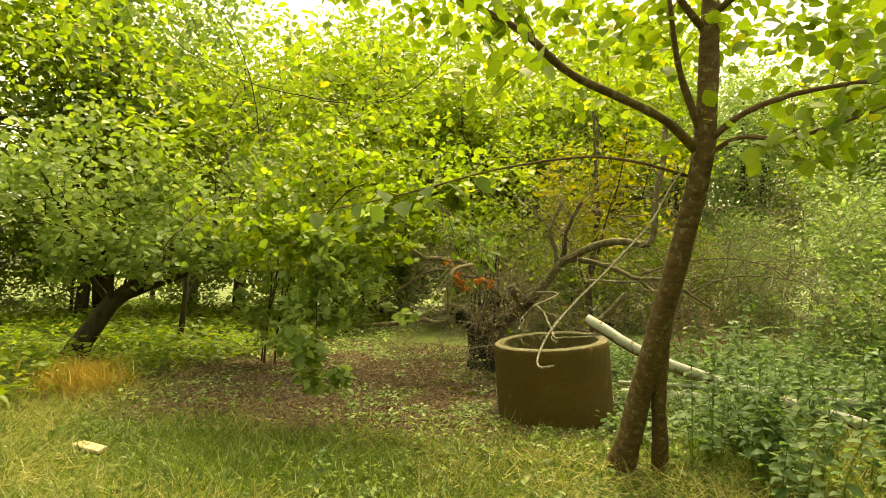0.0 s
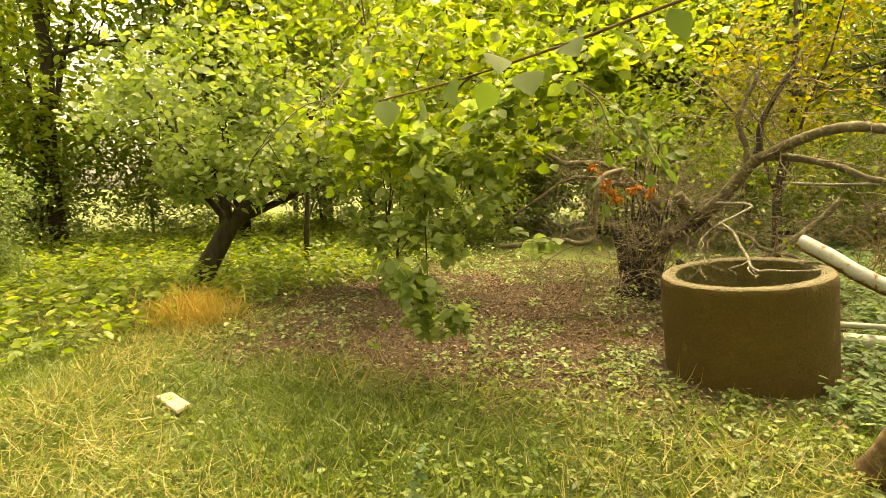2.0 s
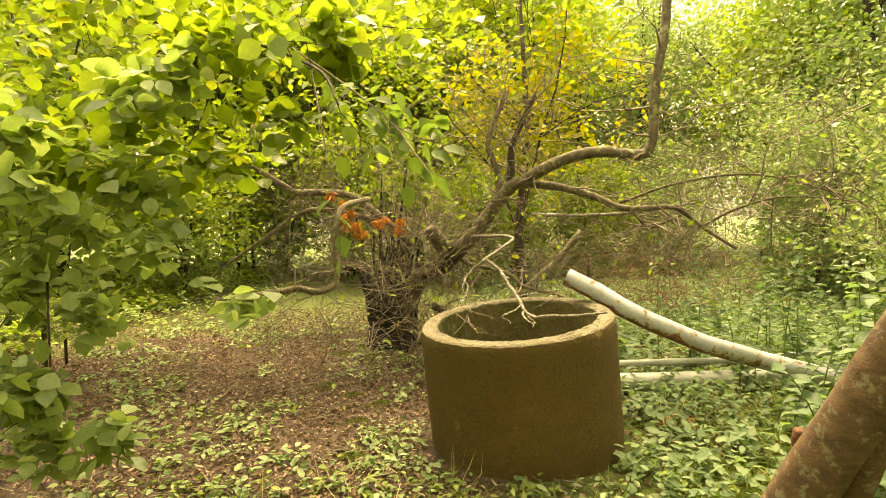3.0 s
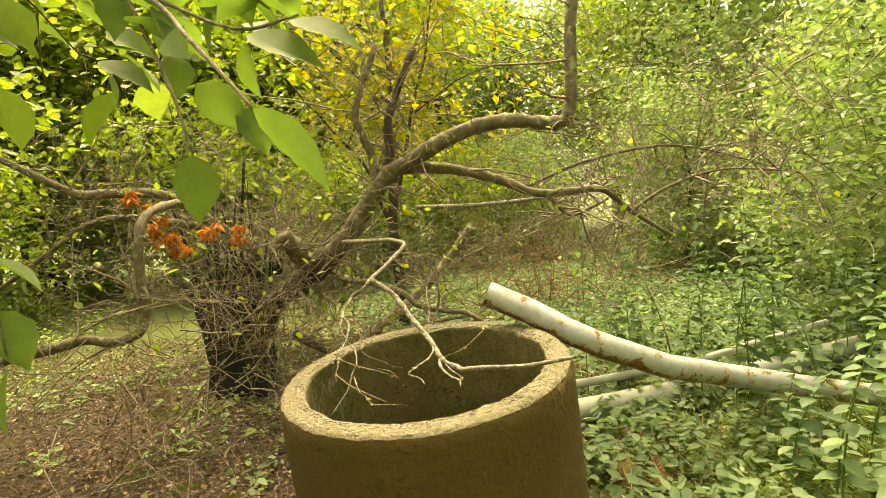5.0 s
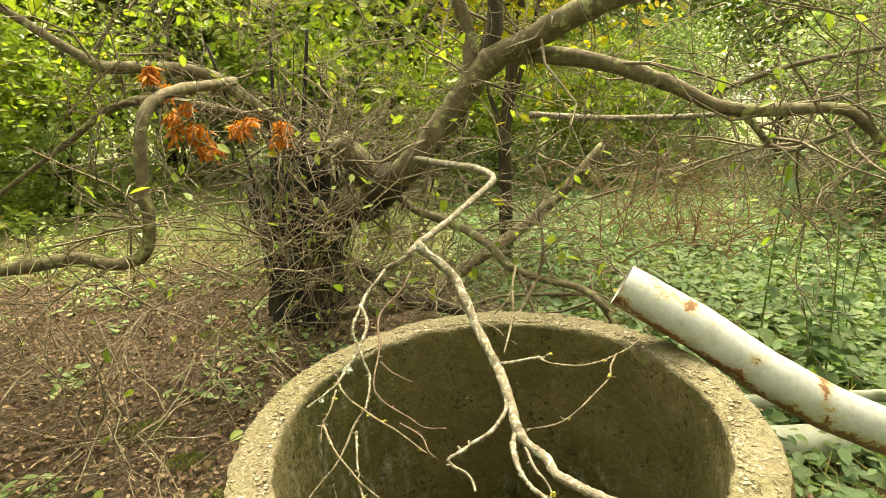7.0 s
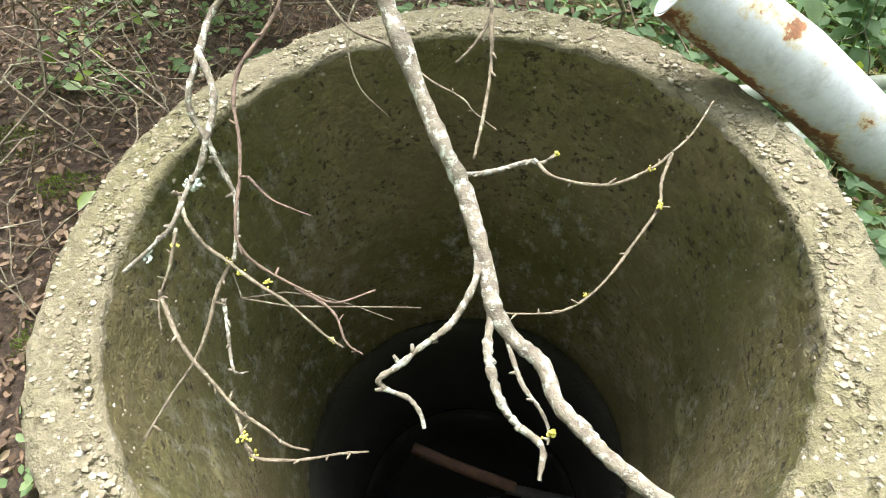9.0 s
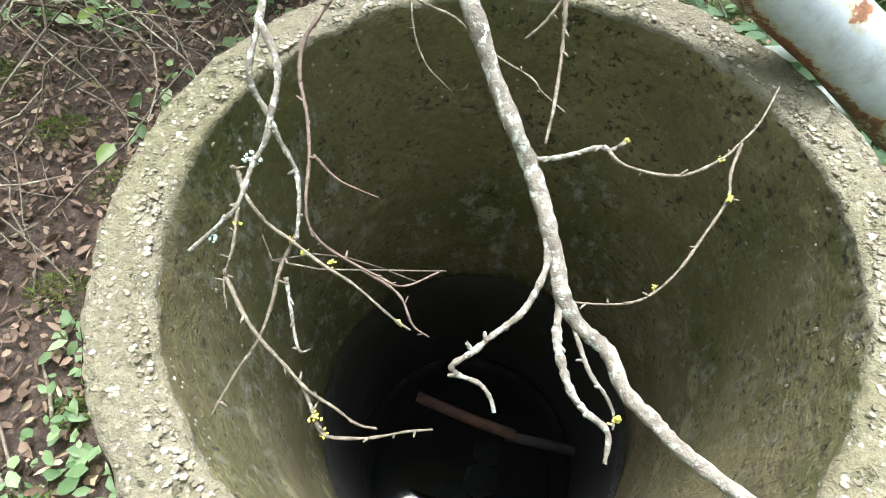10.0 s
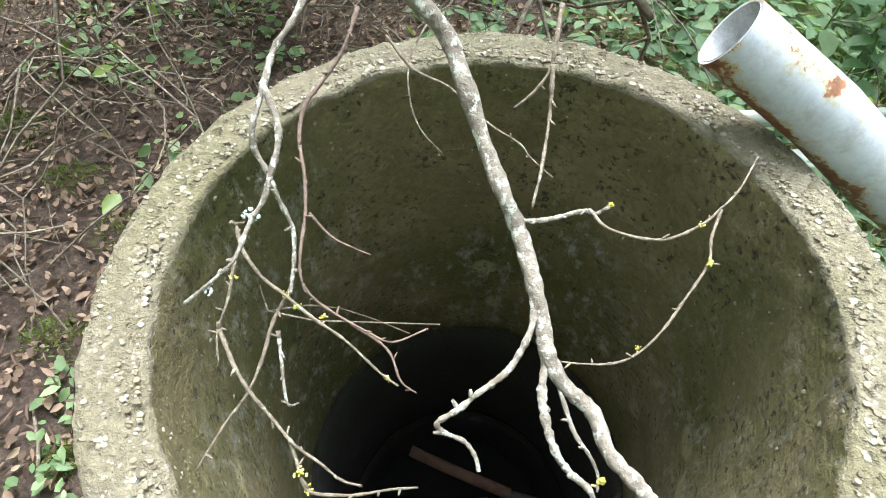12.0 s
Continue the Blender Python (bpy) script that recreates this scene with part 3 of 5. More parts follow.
def woods():
    rng = random.Random(11)
    tall = build_tree("woodland_tree", "tall slender maple with bright green leaves", 3,
                      [(0, 0, 0), (0.08, 0.02, 1.5), (0.0, 0.1, 3.2), (0.15, 0, 5.0), (0.1, 0.1, 7.5)], [0.14, 0.12, 0.10, 0.07, 0.02],
                      [((0, 0, 5.4), (2.5, 2.5, 2.6), 7000, 0.16, OVAL, LEAF_BRIGHT), ((0.4, -0.3, 2.8), (2.3, 2.3, 1.6), 4000, 0.145, OVAL, LEAF_BRIGHT)], BARK_DARK, 9, "tree", "woodland trees", 2.0)
    ash = build_tree("woodland_tree", "tall grey-green tree with open crown", 4,
                     [(0, 0, 0), (-0.1, 0.05, 2.0), (0.1, 0.1, 4.2), (0.0, 0, 7.0), (0.2, 0.1, 9.5)], [0.17, 0.14, 0.12, 0.08, 0.02],
                     [((0, 0, 7.0), (2.8, 2.8, 3.0), 5200, 0.17, OVAL, LEAF_COOL), ((-0.5, 0.3, 3.4), (2.3, 2.3, 1.9), 3400, 0.15, OVAL, LEAF_COOL)], BARK_DARK, 9, "tree", "woodland trees", 2.2)
    # the bush's lower cloud has a lighter colour in place of light underneath
    bush = build_tree("hazel_bush", "dense green hazel bush with thin stems", 5,
                      [(0, 0, 0), (0.05, 0, 0.6), (0.15, 0.05, 1.3), (0.2, 0.05, 2.2)], [0.035, 0.03, 0.022, 0.008],
                      [((0, 0, 1.8), (1.4, 1.4, 1.3), 5600, 0.10, OVAL, LEAF_BRIGHT), ((0.1, 0, 0.7), (1.1, 1.1, 0.6), 1500, 0.09, OVAL, LEAF_PALE_LIT)], BARK_DARK, 10, "shrub", "undergrowth bushes", 1.2)
    cool = build_tree("elder_bush", "dense cool green elder bush", 6,
                      [(0, 0, 0), (-0.05, 0, 0.7), (-0.15, 0.05, 1.5), (0.1, 0.05, 2.5)], [0.04, 0.033, 0.025, 0.008],
                      [((0, 0, 1.9), (1.4, 1.4, 1.5), 6500, 0.085, OVAL, LEAF_COOL), ((0.1, 0, 0.7), (1.1, 1.1, 0.7), 2200, 0.085, OVAL, LEAF_COOL)], BARK_DARK, 9, "shrub", "undergrowth bushes", 1.2)
    spots = []
    # tall trees: an uneven belt all round
    for i in range(30):
        a = radians(i * 12 + rng.uniform(-5, 5))
        r = rng.uniform(14, 19) if i % 2 else rng.uniform(19, 27)
        if 11 < math.degrees(a) < 30:
            continue
        x, y = r * math.sin(a), r * math.cos(a) + 1.0
        spots.append((tall if rng.random() < 0.6 else ash, x, y, rng.uniform(0, 360), rng.uniform(0.85, 1.5)))
    # a nearer row whose crowns close the view upwards
    for x, y, k in ((-8.6, 7.6, 0.95), (-1.6, 13.0, 1.0), (8.4, 5.2, 1.0), (7.4, -0.6, 0.9), (9.4, 10.6, 1.2), (-3.3, 11.4, 1.1), (-6.6, 12.4, 1.2), (1.2, 12.8, 1.2), (-12.6, 6.4, 1.2)):
        spots.append((ash if x > 4 else tall, x, y, rng.uniform(0, 360), k))
    # understorey
    for i in range(34):
        a = radians(i * 10.6 + rng.uniform(-4, 4))
        r = rng.uniform(9.0, 13.0) if i % 2 else rng.uniform(13, 18)
        x, y = r * math.sin(a), r * math.cos(a) + 1.0
        if (2.0 < x < 7.5 and 4 < y < 11.0) or (-14 < x < -4.5 and -1 < y < 11):
            continue
        spots.append((cool if (x > 3 or rng.random() < 0.25) else bush, x, y, rng.uniform(0, 360), rng.uniform(0.8, 1.5)))
    used = set()
    for ob, x, y, rz, s in spots:
        m = Matrix.Translation((x, y, ground_height(x, y) - 0.05)) @ Euler((0, 0, radians(rz))).to_matrix().to_4x4()
        if ob in used:
            c = copy_thing(ob, m)
            c.scale = (s, s, s)
        else:
            used.add(ob)
            ob.matrix_basis = m
    return tall, ash, bush, cool


tall_tree, ash_tree, hazel_bush, elder_bush = woods()
for src, x, y, rz, s in ((tall_tree, -4.6, 15.5, 30, 1.5), (tall_tree, -8.5, 16.0, 150, 1.5), (tall_tree, 0.4, 17.0, 270, 1.55), (tall_tree, -13.5, 12.0, 60, 1.4), (hazel_bush, -15.5, 3.2, 40, 1.3), (hazel_bush, -14.5, 5.6, 140, 1.2), (hazel_bush, -16.0, 1.0, 240, 1.3), (hazel_bush, -14.8, 8.2, 310, 1.3), (hazel_bush, -16.5, -1.2, 90, 1.3), (hazel_bush, -12.6, 10.6, 190, 1.3), (hazel_bush, -2.6, 9.6, 130, 1.25), (hazel_bush, 0.2, 8.8, 200, 1.0), 
                         (elder_bush, 4.4, 1.6, 15, 0.95), (elder_bush, 5.4, -0.4, 120, 1.1), (elder_bush, 4.2, -2.0, 240, 0.85), (elder_bush, 6.2, 3.4, 60, 1.2), (elder_bush, 5.6, 6.2, 200, 1.0), (hazel_bush, 2.6, 9.8, 90, 0.95), (elder_bush, 7.5, 8.4, 20, 1.5), (elder_bush, 4.4, 9.6, 140, 0.75), (hazel_bush, -10.5, -2.4, 60, 1.1), (elder_bush, 3.6, -4.6, 10, 0.8), (ash_tree, 6.6, 18.5, 33, 1.0), (ash_tree, 3.9, 17.0, 210, 0.9), (ash_tree, 9.6, 15.5, 100, 0.95), (elder_bush, 5.4, 13.5, 5, 1.1), (hazel_bush, 3.6, 14.5, 50, 1.2), (ash_tree, 8.0, 21.0, 10, 1.1), (tall_tree, 2.4, 21.5, 20, 1.35), (tall_tree, -1.2, 19.5, 80, 1.35), (ash_tree, 5.6, 24.5, 140, 1.5), (tall_tree, 11.5, 19.0, 250, 1.3), (tall_tree, 9.5, 26, 70, 1.6), (ash_tree, 12.5, 12.5, 160, 1.2), (hazel_bush, -5.6, 7.0, 10, 1.1), (elder_bush, -9.4, -1.0, 70, 0.7)):
    ob = copy_thing(src, Matrix.Translation((x, y, ground_height(x, y) - 0.04)) @ Euler((0, 0, radians(rz))).to_matrix().to_4x4())
    ob.scale = (s, s, s)

# ---------------------------------------------------------------- named trees by the clearing
# the low clouds' paler leaves carry painted light on their shaded face
left_tree = build_tree("leaning_tree", "dark leaning maple trunk with low leafy crown", 21,
                       [(-7.15, 1.0, -0.05), (-7.0, 1.05, 0.3), (-6.65, 1.2, 0.9), (-6.1, 1.5, 1.45), (-5.1, 1.9, 1.9), (-3.9, 2.3, 2.3)], [0.23, 0.165, 0.13, 0.095, 0.07, 0.04],
                       [((-6.0, 0.7, 1.75), (1.4, 0.6, 0.6), 1500, 0.105, BROAD, LEAF_PALE_LIT), ((-6.9, 0.7, 2.5), (1.8, 1.0, 1.2), 2400, 0.115, BROAD, LEAF_PALE_LIT), ((-4.9, 1.7, 2.3), (1.6, 0.9, 0.9), 1800, 0.115, BROAD, LEAF_PALE_LIT), ((-6.4, 1.4, 4.6), (2.8, 1.4, 1.6), 1100, 0.15, OVAL, LEAF_BRIGHT), ((-3.6, 2.3, 3.2), (1.9, 1.4, 1.2), 2600, 0.13, OVAL, LEAF_BRIGHT), ((-3.4, 2.6, 5.0), (2.2, 1.6, 1.2), 800, 0.15, OVAL, LEAF_BRIGHT)],
                       BARK_DARK, 10, "tree", "", 1.4)
mid_tree = build_tree("maple_tree", "slender maple with yellow-green crown", 23,
                      [(-10.4, 10.2, 0.0), (-10.3, 10.2, 2.5), (-10.2, 10.3, 5.0), (-10.3, 10.3, 7.5)], [0.2, 0.17, 0.12, 0.04],
                      [((-10.2, 10.2, 5.5), (2.6, 2.6, 2.6), 3200, 0.2, OVAL, LEAF_BRIGHT)], BARK_DARK, 8, "tree", "", 2.0)
sapling = build_tree("sapling", "thin dark sapling on the leaf litter", 24,
                     [(-6.9, 3.1, 0.0), (-6.85, 3.1, 0.8), (-6.8, 3.15, 1.8), (-6.7, 3.1, 3.2)], [0.055, 0.045, 0.03, 0.01],
                     [((-6.7, 3.1, 3.0), (0.9, 0.9, 0.8), 500, 0.12, OVAL, LEAF_BRIGHT)], BARK_DARK, 4, "tree", "", 0.9)
yellow_maple = build_tree("yellow_maple", "young maple with yellowing leaves behind the dead branches", 25,
                          [(0.5, 4.3, 0.0), (0.45, 4.3, 1.2), (0.6, 4.4, 2.6), (0.5, 4.3, 4.6)], [0.07, 0.06, 0.045, 0.015],
                          [((0.7, 4.2, 2.9), (1.5, 1.2, 1.2), 2000, 0.11, OVAL, LEAF_YELLOW), ((-1.1, 4.4, 2.7), (1.6, 1.0, 1.2), 1800, 0.11, OVAL, LEAF_BRIGHT), ((0.2, 4.9, 4.7), (2.4, 1.4, 1.4), 1300, 0.14, OVAL, LEAF_BRIGHT)],
                          BARK_DARK, 8, "tree", "", 1.2)


def smooth(pts, n=4):
    """A smooth line through a few points."""
    p = [Vector(q) for q in pts]
    p = [p[0] * 2 - p[1]] + p + [p[-1] * 2 - p[-2]]
    res = []
    for i in range(1, len(p) - 2):
        for k in range(n):
            t = k / n
            a, b, c, d = p[i - 1], p[i], p[i + 1], p[i + 2]
            res.append(0.5 * ((2 * b) + (c - a) * t + (2 * a - 5 * b + 4 * c - d) * t * t + (3 * b - a - 3 * c + d) * t ** 3))
    res.append(p[-2])
    return res


def stick(pts, r0, r1, sides=8, n=4, knobs=0.12, seed=0):
    """A knobbly tapering branch along a smooth line."""
    rng = random.Random(seed)
    line = smooth(pts, n)
    m = len(line) - 1
    g = Geo()
    g.tube(line, [(r0 + (r1 - r0) * i / m) * (1 + rng.uniform(-knobs, knobs)) for i in range(m + 1)], sides, True, 0.05, rng)
    return g


def side_twigs(rng, pts, count, length, radius, depth=1, droop=0.1, kids=(2, 4)):
    """Thin twigs that leave a branch along its line; returns tubes and tips."""
    line = smooth(pts, 4)
    out, tips = [], []
    for _ in range(count):
        k = rng.randint(1, len(line) - 1)
        d = Vector((rng.gauss(0, 1), rng.gauss(0, 1), rng.gauss(0, 0.8)))
        grow(rng, line[k], d, length * rng.uniform(0.5, 1.2), radius * rng.uniform(0.6, 1.1), depth, out, tips, 0.45, kids, droop, 0.6)
    return out, tips


def leaves_on(rs, tips, per, size, shape, name, spread=0.05, droop=0.5):
    """Leaves at twig tips, hanging a little."""
    p = np.array([tuple(t[0]) for t in tips for _ in range(per)])
    d = np.array([tuple(t[1]) for t in tips for _ in range(per)])
    n = len(p)
    p = p + rs.normal(size=(n, 3)) * spread
    a = d + rs.normal(size=(n, 3)) * 0.7 + np.array((0, 0, -droop))
    return leaf_mesh(name, p, a, rs.normal(size=(n, 3)) * 0.5 + np.array((0, 0, 1)), rs.uniform(0.55, 1.15, n) * size, shape)


LEAF_LIME = leaf_material("leaf_lime", (0.07, 0.12, 0.03), (0.10, 0.165, 0.045), (0.15, 0.22, 0.07), (0.20, 0.12, 0.04), 0.5, 0.65)


def cherry():
    """The forked young tree beside the path, with its open crown overhead."""
    rng, rs = random.Random(31), np.random.default_rng(31)
    t = thing("cherry_tree", "young leaning cherry tree with a split trunk", "tree")
    stem = [(0.585, -1.42, -0.06), (0.65, -1.57, 0.22), (0.71, -1.77, 0.6), (0.80, -2.03, 1.1), (0.90, -2.32, 1.65), (0.965, -2.54, 2.1), (0.98, -2.62, 2.5), (0.99, -2.66, 3.1), (1.0, -2.7, 4.2), (1.05, -2.7, 5.4)]
    line = smooth(stem, 4)
    rad = np.interp(np.linspace(0, 1, len(line)), [0, 0.12, 0.3, 0.5, 0.7, 1], [0.118, 0.088, 0.074, 0.062, 0.055, 0.015])
    g = Geo()
    g.tube(line, list(rad), 20, True, 0.06, rng)
    part("trunk", g, BARK_CHERRY, t)
    part("second_stem", stick([(0.88, -1.44, -0.06), (0.87, -1.58, 0.25), (0.835, -1.77, 0.6), (0.845, -2.0, 1.08), (0.88, -2.2, 1.45)], 0.062, 0.035, 14, 4, 0.08, 5), BARK_CHERRY, t, "dark split side stem")
    part("split_wood", stick([(0.69, -1.73, 0.72), (0.705, -1.70, 0.60), (0.715, -1.66, 0.48), (0.72, -1.60, 0.34), (0.715, -1.53, 0.2)], 0.018, 0.034, 9, 5, 0.35, 12), SPLIT_WOOD, t, "torn reddish wood in the split")
    part("crack", stick([(0.735, -1.83, 0.78), (0.735, -1.76, 0.62), (0.74, -1.70, 0.5), (0.735, -1.63, 0.36)], 0.006, 0.016, 8, 5, 0.3, 13), BARK_CHAR, t, "dark crack in the trunk")
    fine, tips = [], []
    for pts, r in (([(0.92, -2.57, 2.17), (0.74, -2.75, 2.29), (0.49, -3.0, 2.35), (0.23, -3.3, 2.39), (0.04, -3.6, 2.47), (-0.10, -3.9, 2.45), (-0.4, -4.3, 2.5)], 0.028),
                   ([(0.98, -2.6, 2.2), (1.14, -2.65, 2.33), (1.32, -2.7, 2.40), (1.53, -2.8, 2.42), (1.9, -3.0, 2.4)], 0.022),
                   ([(0.98, -2.57, 2.13), (1.15, -2.6, 2.22), (1.35, -2.7, 2.18), (1.52, -2.8, 2.21), (1.9, -2.9, 2.35)], 0.016),
                   ([(0.94, -2.6, 2.28), (0.83, -2.7, 2.54), (0.77, -2.8, 2.76), (0.7, -2.9, 3.3)], 0.024),
                   ([(0.98, -2.64, 2.8), (0.5, -3.0, 3.2), (-0.1, -3.4, 3.3), (-0.8, -3.8, 3.3)], 0.022),
                   ([(0.99, -2.66, 2.9), (1.5, -3.1, 3.2), (2.1, -3.5, 3.3)], 0.022)):
        part("limb", stick(pts, r, r * 0.4, 10, 5, 0.08, 3), BARK_CHERRY, t)
        o, k = side_twigs(rng, pts[1:], 7, 0.4, 0.005, 1, 0.0)
        fine += o
        tips += [q for q in k if q[0].z > 1.95]
    part("limb", stick([(0.93, -2.48, 2.02), (0.57, -2.7, 2.08), (0.26, -2.75, 2.1), (-0.2, -2.75, 2.04), (-0.6, -2.8, 1.93), (-0.95, -2.9, 1.83), (-1.25, -3.0, 1.76)], 0.010, 0.003, 6, 5, 0.1, 8), BARK_CHERRY, t, "thin leafy side branch")
    big = leaf_mesh("leaf", [(0, 0, 0)], [(0, 1, 0)], [(0, 0, 1)], [1.0], BIG_LEAF)
    for x, y, z, s in ((-0.49, -2.78, 1.96, 0.15), (-0.75, -2.84, 1.84, 0.14), (-0.85, -2.88, 1.90, 0.13), (-0.89, -2.82, 1.82, 0.12), (-1.12, -2.94, 1.78, 0.13), (-1.22, -3.0, 1.76, 0.12), (-0.62, -2.8, 1.93, 0.12), (-0.3, -2.76, 2.0, 0.12), (-1.0, -2.92, 1.82, 0.11)):
        lf = part("leaf", big, LEAF_LIME, t)
        lf.matrix_local = Matrix.Translation((x, y, z)) @ Euler((radians(rng.uniform(-75, -30)), radians(rng.uniform(-35, 35)), radians(rng.uniform(0, 360)))).to_matrix().to_4x4() @ Matrix.Diagonal((s, s, s, 1))
    part("dead_twig", stick([(0.93, -2.58, 2.16), (0.77, -2.75, 1.93), (0.63, -3.05, 1.70), (0.45, -3.45, 1.50), (0.29, -3.85, 1.34), (0.2, -4.1, 1.24), (0.165, -4.25, 1.17), (0.175, -4.38, 1.15), (0.22, -4.45, 1.165)], 0.0055, 0.003, 7, 5, 0.12, 9), BARK_PALE, t, "pale bare hanging twig")
    tagged(part("twigwork", tubes(fine), BARK_CHERRY, t), kind="stuff")
    part("crown", leaves_on(rs, tips, 1, 0.10, BROAD, "crown"), LEAF_BRIGHT, t)
    part("crown", leaf_cloud(rs, 1900, (0.9, -1.9, 3.25), (2.7, 1.1, 0.55), 0.095, BROAD, "crown"), LEAF_BRIGHT, t)
    part("crown", leaf_cloud(rs, 420, (1.0, -2.4, 4.0), (2.4, 2.2, 0.8), 0.12, BROAD, "crown"), LEAF_BRIGHT, t)
    return t


cherry_tree = cherry()

# ---------------------------------------------------------------- hazel with its hanging boughs
def hazel_shrub():
    rng, rs = random.Random(41), np.random.default_rng(41)
    t = thing("hazel_shrub", "broad-leaved hazel with long drooping boughs", "shrub")
    fine, tips = [], []
    foot = [(-4.5, 2.0), (-4.4, 2.15), (-4.6, 2.1)]
    for i, (pts, r) in enumerate((([(-3.7, 1.0, 1.4), (-2.9, 0.1, 1.9), (-2.4, -0.6, 1.7), (-2.2, -0.95, 1.2), (-2.1, -1.1, 0.6)], 0.014),
                   ([(-3.5, 1.2, 1.7), (-2.4, 0.2, 2.4), (-1.5, -0.6, 2.3), (-0.9, -1.2, 2.0), (-0.75, -1.4, 1.8)], 0.014),
                   ([(-3.8, 1.1, 1.5), (-3.2, -0.1, 2.3), (-2.7, -1.1, 2.3), (-2.3, -1.9, 2.0)], 0.014),
                   ([(-3.9, 1.1, 1.5), (-3.6, 0.2, 2.2), (-3.6, -0.6, 2.2), (-3.7, -1.2, 1.7)], 0.013),
                   ([(-3.7, 1.3, 2.2), (-2.9, 0.6, 3.1), (-1.9, -0.2, 3.3)], 0.013))):
        pts = [(*foot[i % 3], -0.05), (foot[i % 3][0] + 0.2, foot[i % 3][1] - 0.25, 0.7)] + pts
        part("bough", stick(pts, r, 0.004, 7, 5, 0.1, 2), BARK_DARK, t)
        o, k = side_twigs(rng, pts[1:], 16, 0.42, 0.005, 1, 0.3)
        fine += o
        tips += k
    tagged(part("twigwork", tubes(fine), BARK_DARK, t), kind="stuff")
    pick = [k for i, k in enumerate(tips) if i % 2 == 0]
    part("foliage", leaves_on(rs, pick, 1, 0.095, BROAD, "foliage"), LEAF_MID, t)
    for c, r, n in (((-2.1, -1.1, 0.82), (0.36, 0.32, 0.5), 330), ((-2.2, -0.9, 1.4), (0.4, 0.35, 0.35), 190), ((-1.6, -0.9, 1.9), (0.7, 0.5, 0.45), 380), ((-2.6, -0.9, 1.8), (0.8, 0.6, 0.7), 520), ((-1.7, -0.2, 2.7), (1.3, 0.7, 0.5), 520), ((-4.2, 1.5, 1.4), (0.8, 0.6, 1.0), 800), ((-0.85, -0.9, 2.15), (0.45, 0.4, 0.3), 130), ((-1.65, -1.2, 1.65), (0.42, 0.35, 0.4), 260), ((-1.31, -1.17, 1.08), (0.22, 0.15, 0.12), 26), ((-3.4, 0.2, 2.2), (0.9, 0.7, 0.8), 600)):
        # clouds below 1.7 m: front light painted in with the paler leaf
        part("foliage", leaf_cloud(rs, int(n * 1.45), c, r, 0.095, BROAD, "foliage"), LEAF_PALE_LIT if c[2] < 1.7 else LEAF_BRIGHT, t)
    return t


def leaf_spray():
    """Large soft leaves on a thin twig at head height beside the path."""
    rng, rs = random.Random(43), np.random.default_rng(43)
    t = thing("leafy_bough", "thin bough with large soft lime green leaves overhead", "branch")
    for pts, r in (([(-1.0, -1.1, 2.1), (-0.72, -1.25, 1.88), (-0.55, -1.4, 1.72), (-0.48, -1.55, 1.62), (-0.43, -1.63, 1.55), (-0.41, -1.66, 1.52)], 0.005),
                   ([(-0.9, -1.2, 2.0), (-0.82, -1.36, 1.7), (-0.77, -1.42, 1.45), (-0.75, -1.44, 1.27)], 0.004),
                   ([(-0.6, -1.36, 1.77), (-0.53, -1.44, 1.6), (-0.5, -1.49, 1.5)], 0.003),
                   ([(-0.55, -1.4, 1.72), (-0.44, -1.45, 1.66), (-0.36, -1.5, 1.66)], 0.003)):
        part("twig", stick(pts, r, 0.0015, 6, 5, 0.1, 4), BARK_TWIG, t)
    spots = [((-0.41, -1.66, 1.52), (0.085, -0.02, -0.10), 0.11), ((-0.41, -1.65, 1.59), (0.08, 0, -0.03), 0.08), ((-0.37, -1.63, 1.61), (0.08, -0.01, -0.03), 0.08),
             ((-0.5, -1.49, 1.5), (0, 0, -1), 0.085), ((-0.5, -1.42, 1.6), (0.05, 0.02, -0.05), 0.085), ((-0.45, -1.4, 1.57), (0.03, 0, -0.06), 0.075),
             ((-0.76, -1.43, 1.33), (0.03, 0, -0.08), 0.085), ((-0.75, -1.44, 1.26), (-0.01, -0.02, -0.08), 0.085), ((-0.77, -1.42, 1.4), (0.07, 0, -0.05), 0.08), ((-0.79, -1.40, 1.46), (-0.06, 0, -0.05), 0.08)]
    for _ in range(62):
        u = rng.random()
        p = (-0.42 - 0.42 * u + rng.gauss(0, 0.05), -1.42 + 0.25 * u + rng.gauss(0, 0.07), 1.66 + 0.22 * u + rng.gauss(0, 0.06))
        spots.append((p, (rng.gauss(0.4, 0.6), rng.gauss(0, 0.6), rng.gauss(-0.5, 0.3)), rng.uniform(0.06, 0.09)))
    for p, d, s in spots:
        a = leaf_mesh("leaf", [p], [d], [(rng.gauss(0, 0.5), rng.gauss(-0.3, 0.4), 1)], [s], BIG_LEAF, [s * (0.45 if s > 0.1 else 0.8)])
        part("leaf", a, LEAF_LIME, t)
    return t


hazel = hazel_shrub()
spray = leaf_spray()


